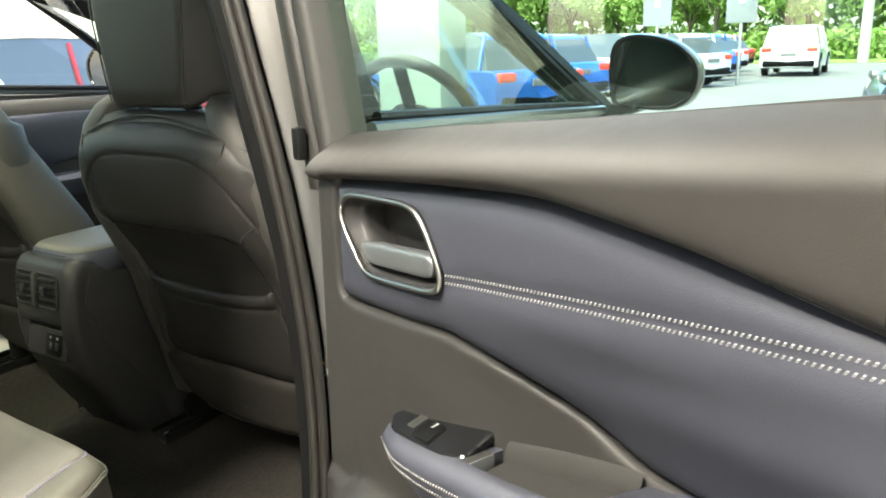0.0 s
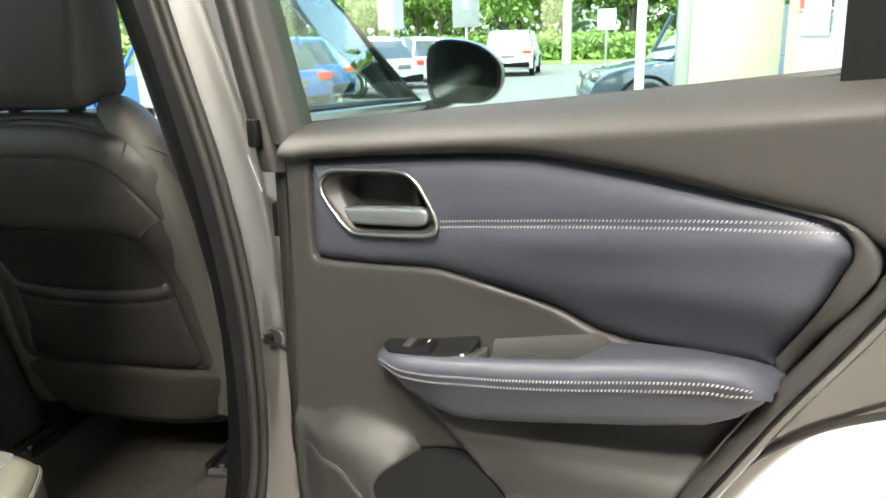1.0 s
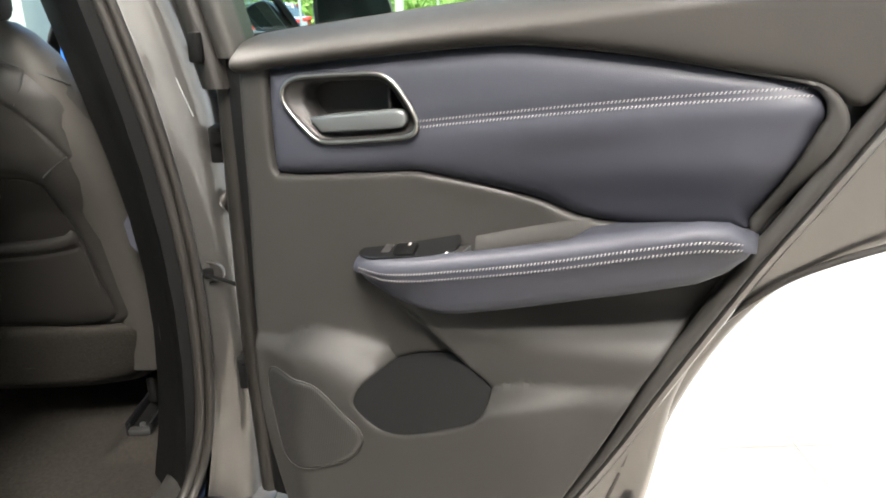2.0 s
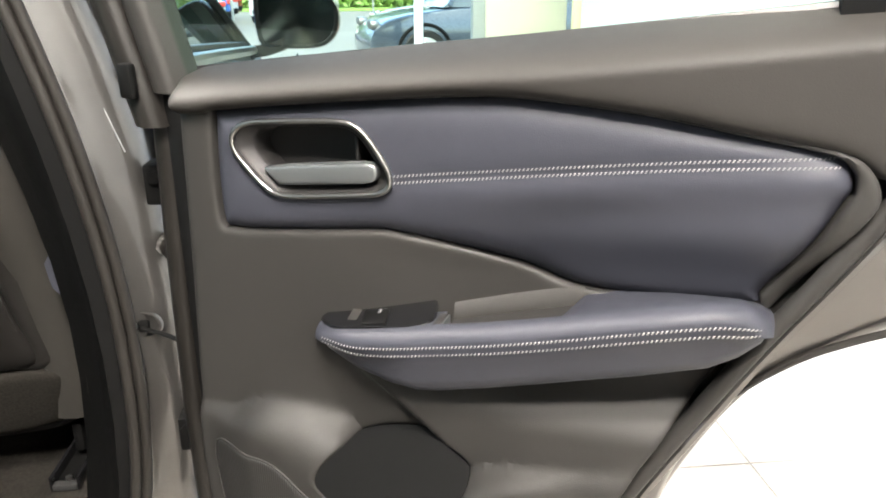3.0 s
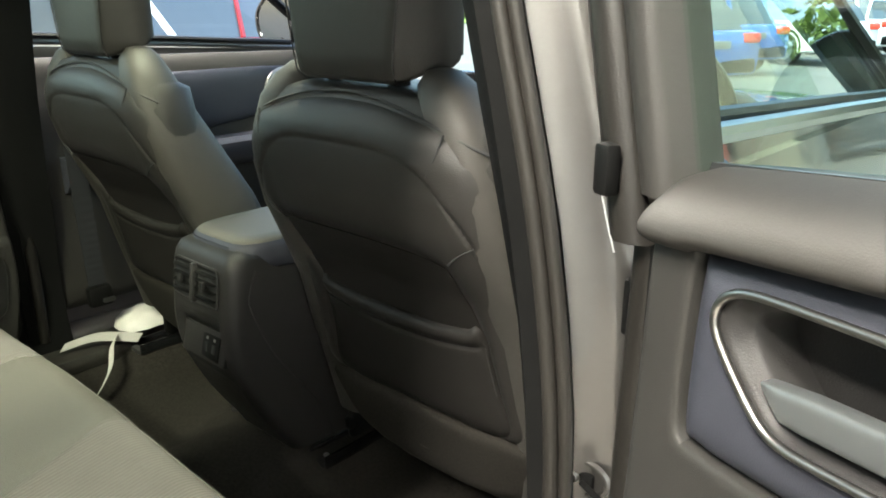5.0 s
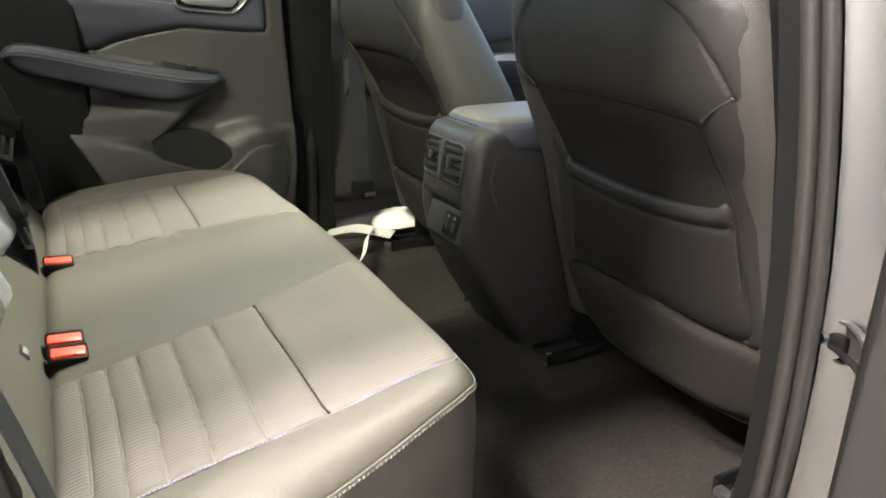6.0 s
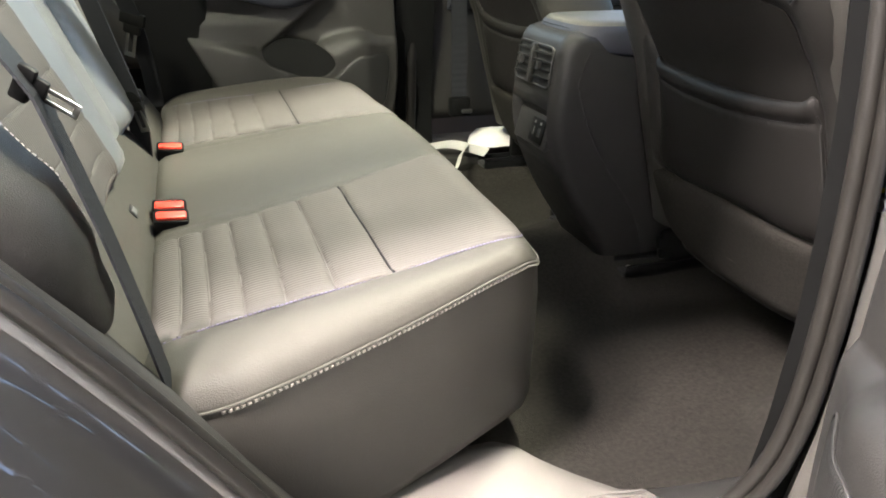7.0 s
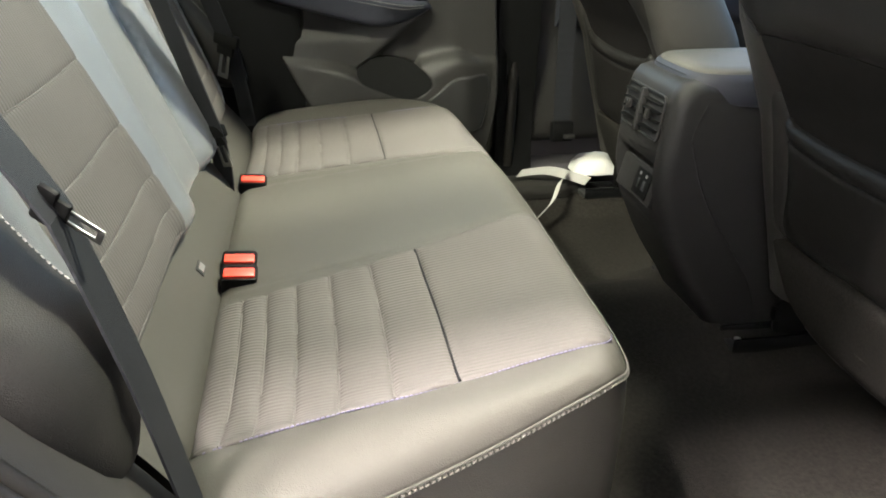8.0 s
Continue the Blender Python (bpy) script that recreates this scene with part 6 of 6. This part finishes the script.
    part("number_plate", block(0, -2.205, 0.72, 0.5, 0.02, 0.11, 0.005), M_THREAD, car)
    part("bumper", block(0, -2.12, 0.42, 1.6, 0.16, 0.2, 0.05), M_BLACK, car)
    return car


make_car(M_CARWHITE, "white parked sport utility car seen from behind", pose(-2.05, 30.2, 0, 0, 0, 0), True)
make_car(M_CARSLATE, "slate blue parked sport utility car by the building", pose(3.20, 12.0, 0, 0, 0, 98), True)
make_car(M_CARBLUE, "bright blue parked hatchback", pose(-5.2, 11.5, 0, 0, 0, 68))
make_car(M_CARBLUE, "bright blue parked hatchback in the forecourt row", pose(-6.0, 15.2, 0, 0, 0, 66))
for x, y, paint, label in ((-5.4, 19.0, M_CARWHITE, "white"), (-5.1, 22.6, M_CARWHITE, "white"), (-5.5, 26.2, M_CARBLUE, "bright blue"), (-5.9, 29.8, M_CARWHITE, "white"), (-6.3, 33.4, M_CARRED, "red")):
    make_car(paint, label + " parked hatchback in the forecourt row", pose(x, y, 0, 0, 0, 66))
make_car(M_CARRED, "red parked car beside the showroom", pose(-7.4, 5.5, 0, 0, 0, 12))
make_car(M_CARWHITE, "white parked car beside the showroom", pose(-5.6, 2.6, 0, 0, 0, 8))
make_car(M_CARWHITE, "white parked car beside the showroom", pose(-9.9, 6.6, 0, 0, 0, 5))
make_car(M_CARSILVER, "silver parked car behind the slate car", pose(3.4, 17.5, 0, 0, 0, 84))
col = thing("canopy_column", "square grey-green canopy column", "column", kind="structure")
part("shaft", block(-1.79, 5.2, 1.7, 0.58, 0.42, 3.4, 0.02), M_COLUMN, col)
part("base", block(-1.79, 5.2, 0.08, 0.66, 0.50, 0.16, 0.02), M_COLUMN, col)

# banner signs, lamp poles
for x, y in ((-5.05, 23.0), (-2.70, 23.0)):
    sign = thing("banner_sign", "tall grey banner sign with pale lettering bars", "sign", group="banner signs")
    part("banner", block(x, y, 3.1, 0.82, 0.05, 2.8, 0.01), M_SIGN, sign, "grey printed banner")
    part("lettering", join(*[block(x, y - 0.03, 2.3 + 0.22 * k, 0.16, 0.006, 0.15, 0) for k in range(6)]), M_WHITE, sign, "pale lettering bars")
    part("pole", tube([(x + 0.0, y + 0.05, 0), (x, y + 0.05, 4.4)], 0.045, 10), M_STEEL, sign)
pole = thing("street_lamp", "pale concrete lamp post on the verge", "street lamp")
part("shaft", tube([(-0.6, 43.0, 0), (-0.6, 43.0, 7.0)], [0.26, 0.18], 12), M_BEIGE, pole)
part("lamp_head", block(-0.6, 42.4, 7.0, 0.25, 1.1, 0.12, 0.03), M_STEEL, pole)
board = thing("road_sign", "small pale blue sign on a post", "sign")
part("plate", block(1.5, 40.0, 2.2, 0.9, 0.05, 1.0, 0.02), M_SIGNBLUE, board)
part("post", tube([(1.5, 40.05, 0), (1.5, 40.05, 2.4)], 0.05, 8), M_STEEL, board)

# ---- verge, hedge and trees ----
lawn = thing("lawn", "bright green mown verge beyond the forecourt", "grass", kind="stuff")
part("turf", block(0, 75, 0.02, 300, 64, 0.10, 0.03), M_GRASS, lawn)


def leaf_cloud(name, n, size, shape, seed):
    r = np.random.default_rng(seed)
    verts, faces = [], []
    for i in range(n):
        c = shape(r)
        a, b = r.normal(size=3), r.normal(size=3)
        a /= np.linalg.norm(a)
        b -= a * (a @ b)
        b /= np.linalg.norm(b)
        s = size * (0.6 + 0.8 * r.random())
        k = len(verts)
        verts += [c - a * s, c + b * s * 0.45, c + a * s, c - b * s * 0.45]
        faces.append((k, k + 1, k + 2, k + 3))
    return verts, faces


def crown(r):
    blobs = ((0, 0, 5.2, 2.0), (1.5, 0.4, 4.6, 1.5), (-1.4, -0.3, 4.8, 1.6), (0.3, 1.2, 5.8, 1.5), (-0.5, -1.1, 4.0, 1.4), (0.6, -0.5, 3.4, 1.2))
    b = blobs[r.integers(len(blobs))]
    d = r.normal(size=3)
    d /= np.linalg.norm(d)
    return np.array(b[:3]) + d * b[3] * (0.55 + 0.5 * r.random()) * np.array((1, 1, 0.8))


crown_mesh = mesh_of("crown", *leaf_cloud("crown", 5200, 0.17, crown, 3), M_LEAF, smooth=False)
limb_paths = [[(0, 0, 0), (0.05, 0, 1.3), (0.0, 0.05, 2.6), (0.1, 0, 4.6)], [(0, 0, 1.9), (0.7, 0.2, 3.0), (1.3, 0.4, 4.2)], [(0, 0, 2.1), (-0.7, -0.2, 3.2), (-1.2, -0.3, 4.4)], [(0, 0, 2.6), (0.2, 0.7, 3.8), (0.3, 1.1, 5.2)]]
trunk_mesh = mesh_of("trunk", *join(*[tube(smooth_line(p, 14), np.linspace(r0, 0.04, 14), 9) for p, r0 in zip(limb_paths, (0.20, 0.10, 0.10, 0.09))]), M_BARK)
rng = np.random.default_rng(9)
for i in range(34):
    row = i % 2
    x = -34 + 4.1 * (i // 2) + rng.uniform(-1, 1)
    y = 50 + 7 * row + rng.uniform(-2, 2)
    tree = thing("tree", "leafy green roadside tree", "tree", group="roadside trees", at=pose(x, y, 0.05, 0, 0, rng.uniform(0, 360)) @ Matrix.Scale(rng.uniform(0.9, 1.35), 4))
    part("trunk", trunk_mesh, M_BARK, tree)
    part("crown", crown_mesh, M_LEAF, tree)


def hedge(r):
    return np.array((r.uniform(-40, 40), 48 + 0.8 * r.normal(), 0.1 + 1.5 * r.random() ** 0.8))


hedge_thing = thing("hedge", "dense green hedge along the verge", "hedge", kind="stuff")
part("leaves", leaf_cloud("leaves", 26000, 0.20, hedge, 5), M_LEAF, hedge_thing, smooth=False)
def wood(r):
    return np.array((r.uniform(-80, 70), 66 + 3.0 * r.normal(), 0.3 + 11.5 * r.random()))
wood_thing = thing("far_woods", "far green woodland behind the road", "woods", kind="stuff")
part("leaves", leaf_cloud("leaves", 30000, 0.50, wood, 6), M_LEAF, wood_thing, smooth=False)
# ---- floor tiles ----
tile_floor = thing("floor", "beige rectangular floor tiles with thin grey joints", "floor", kind="structure")
part("grout_bed", block(-0.3, -0.6, -0.006, 5.54, 9.8, 0.010, 0.0), M_GROUT, tile_floor, smooth=False)
TX, TY = 0.60, 0.312
tile_mesh = mesh_of("tile", *block(0, 0, 0, TX - 0.004, TY - 0.004, 0.008, 0.0015, 1), M_TILE, smooth=False)
for i in range(9):
    for j in range(32):
        x, y = 2.200 - TX / 2 - TX * (i - 1), 1.490 + TY / 2 + TY * (j - 22)
        if x + TX / 2 > 2.85 or y > 4.2 or y < -5.3 or x < -2.9:
            continue
        part("tile", tile_mesh, M_TILE, tile_floor, at=Matrix.Translation((x, y, 0.0)))
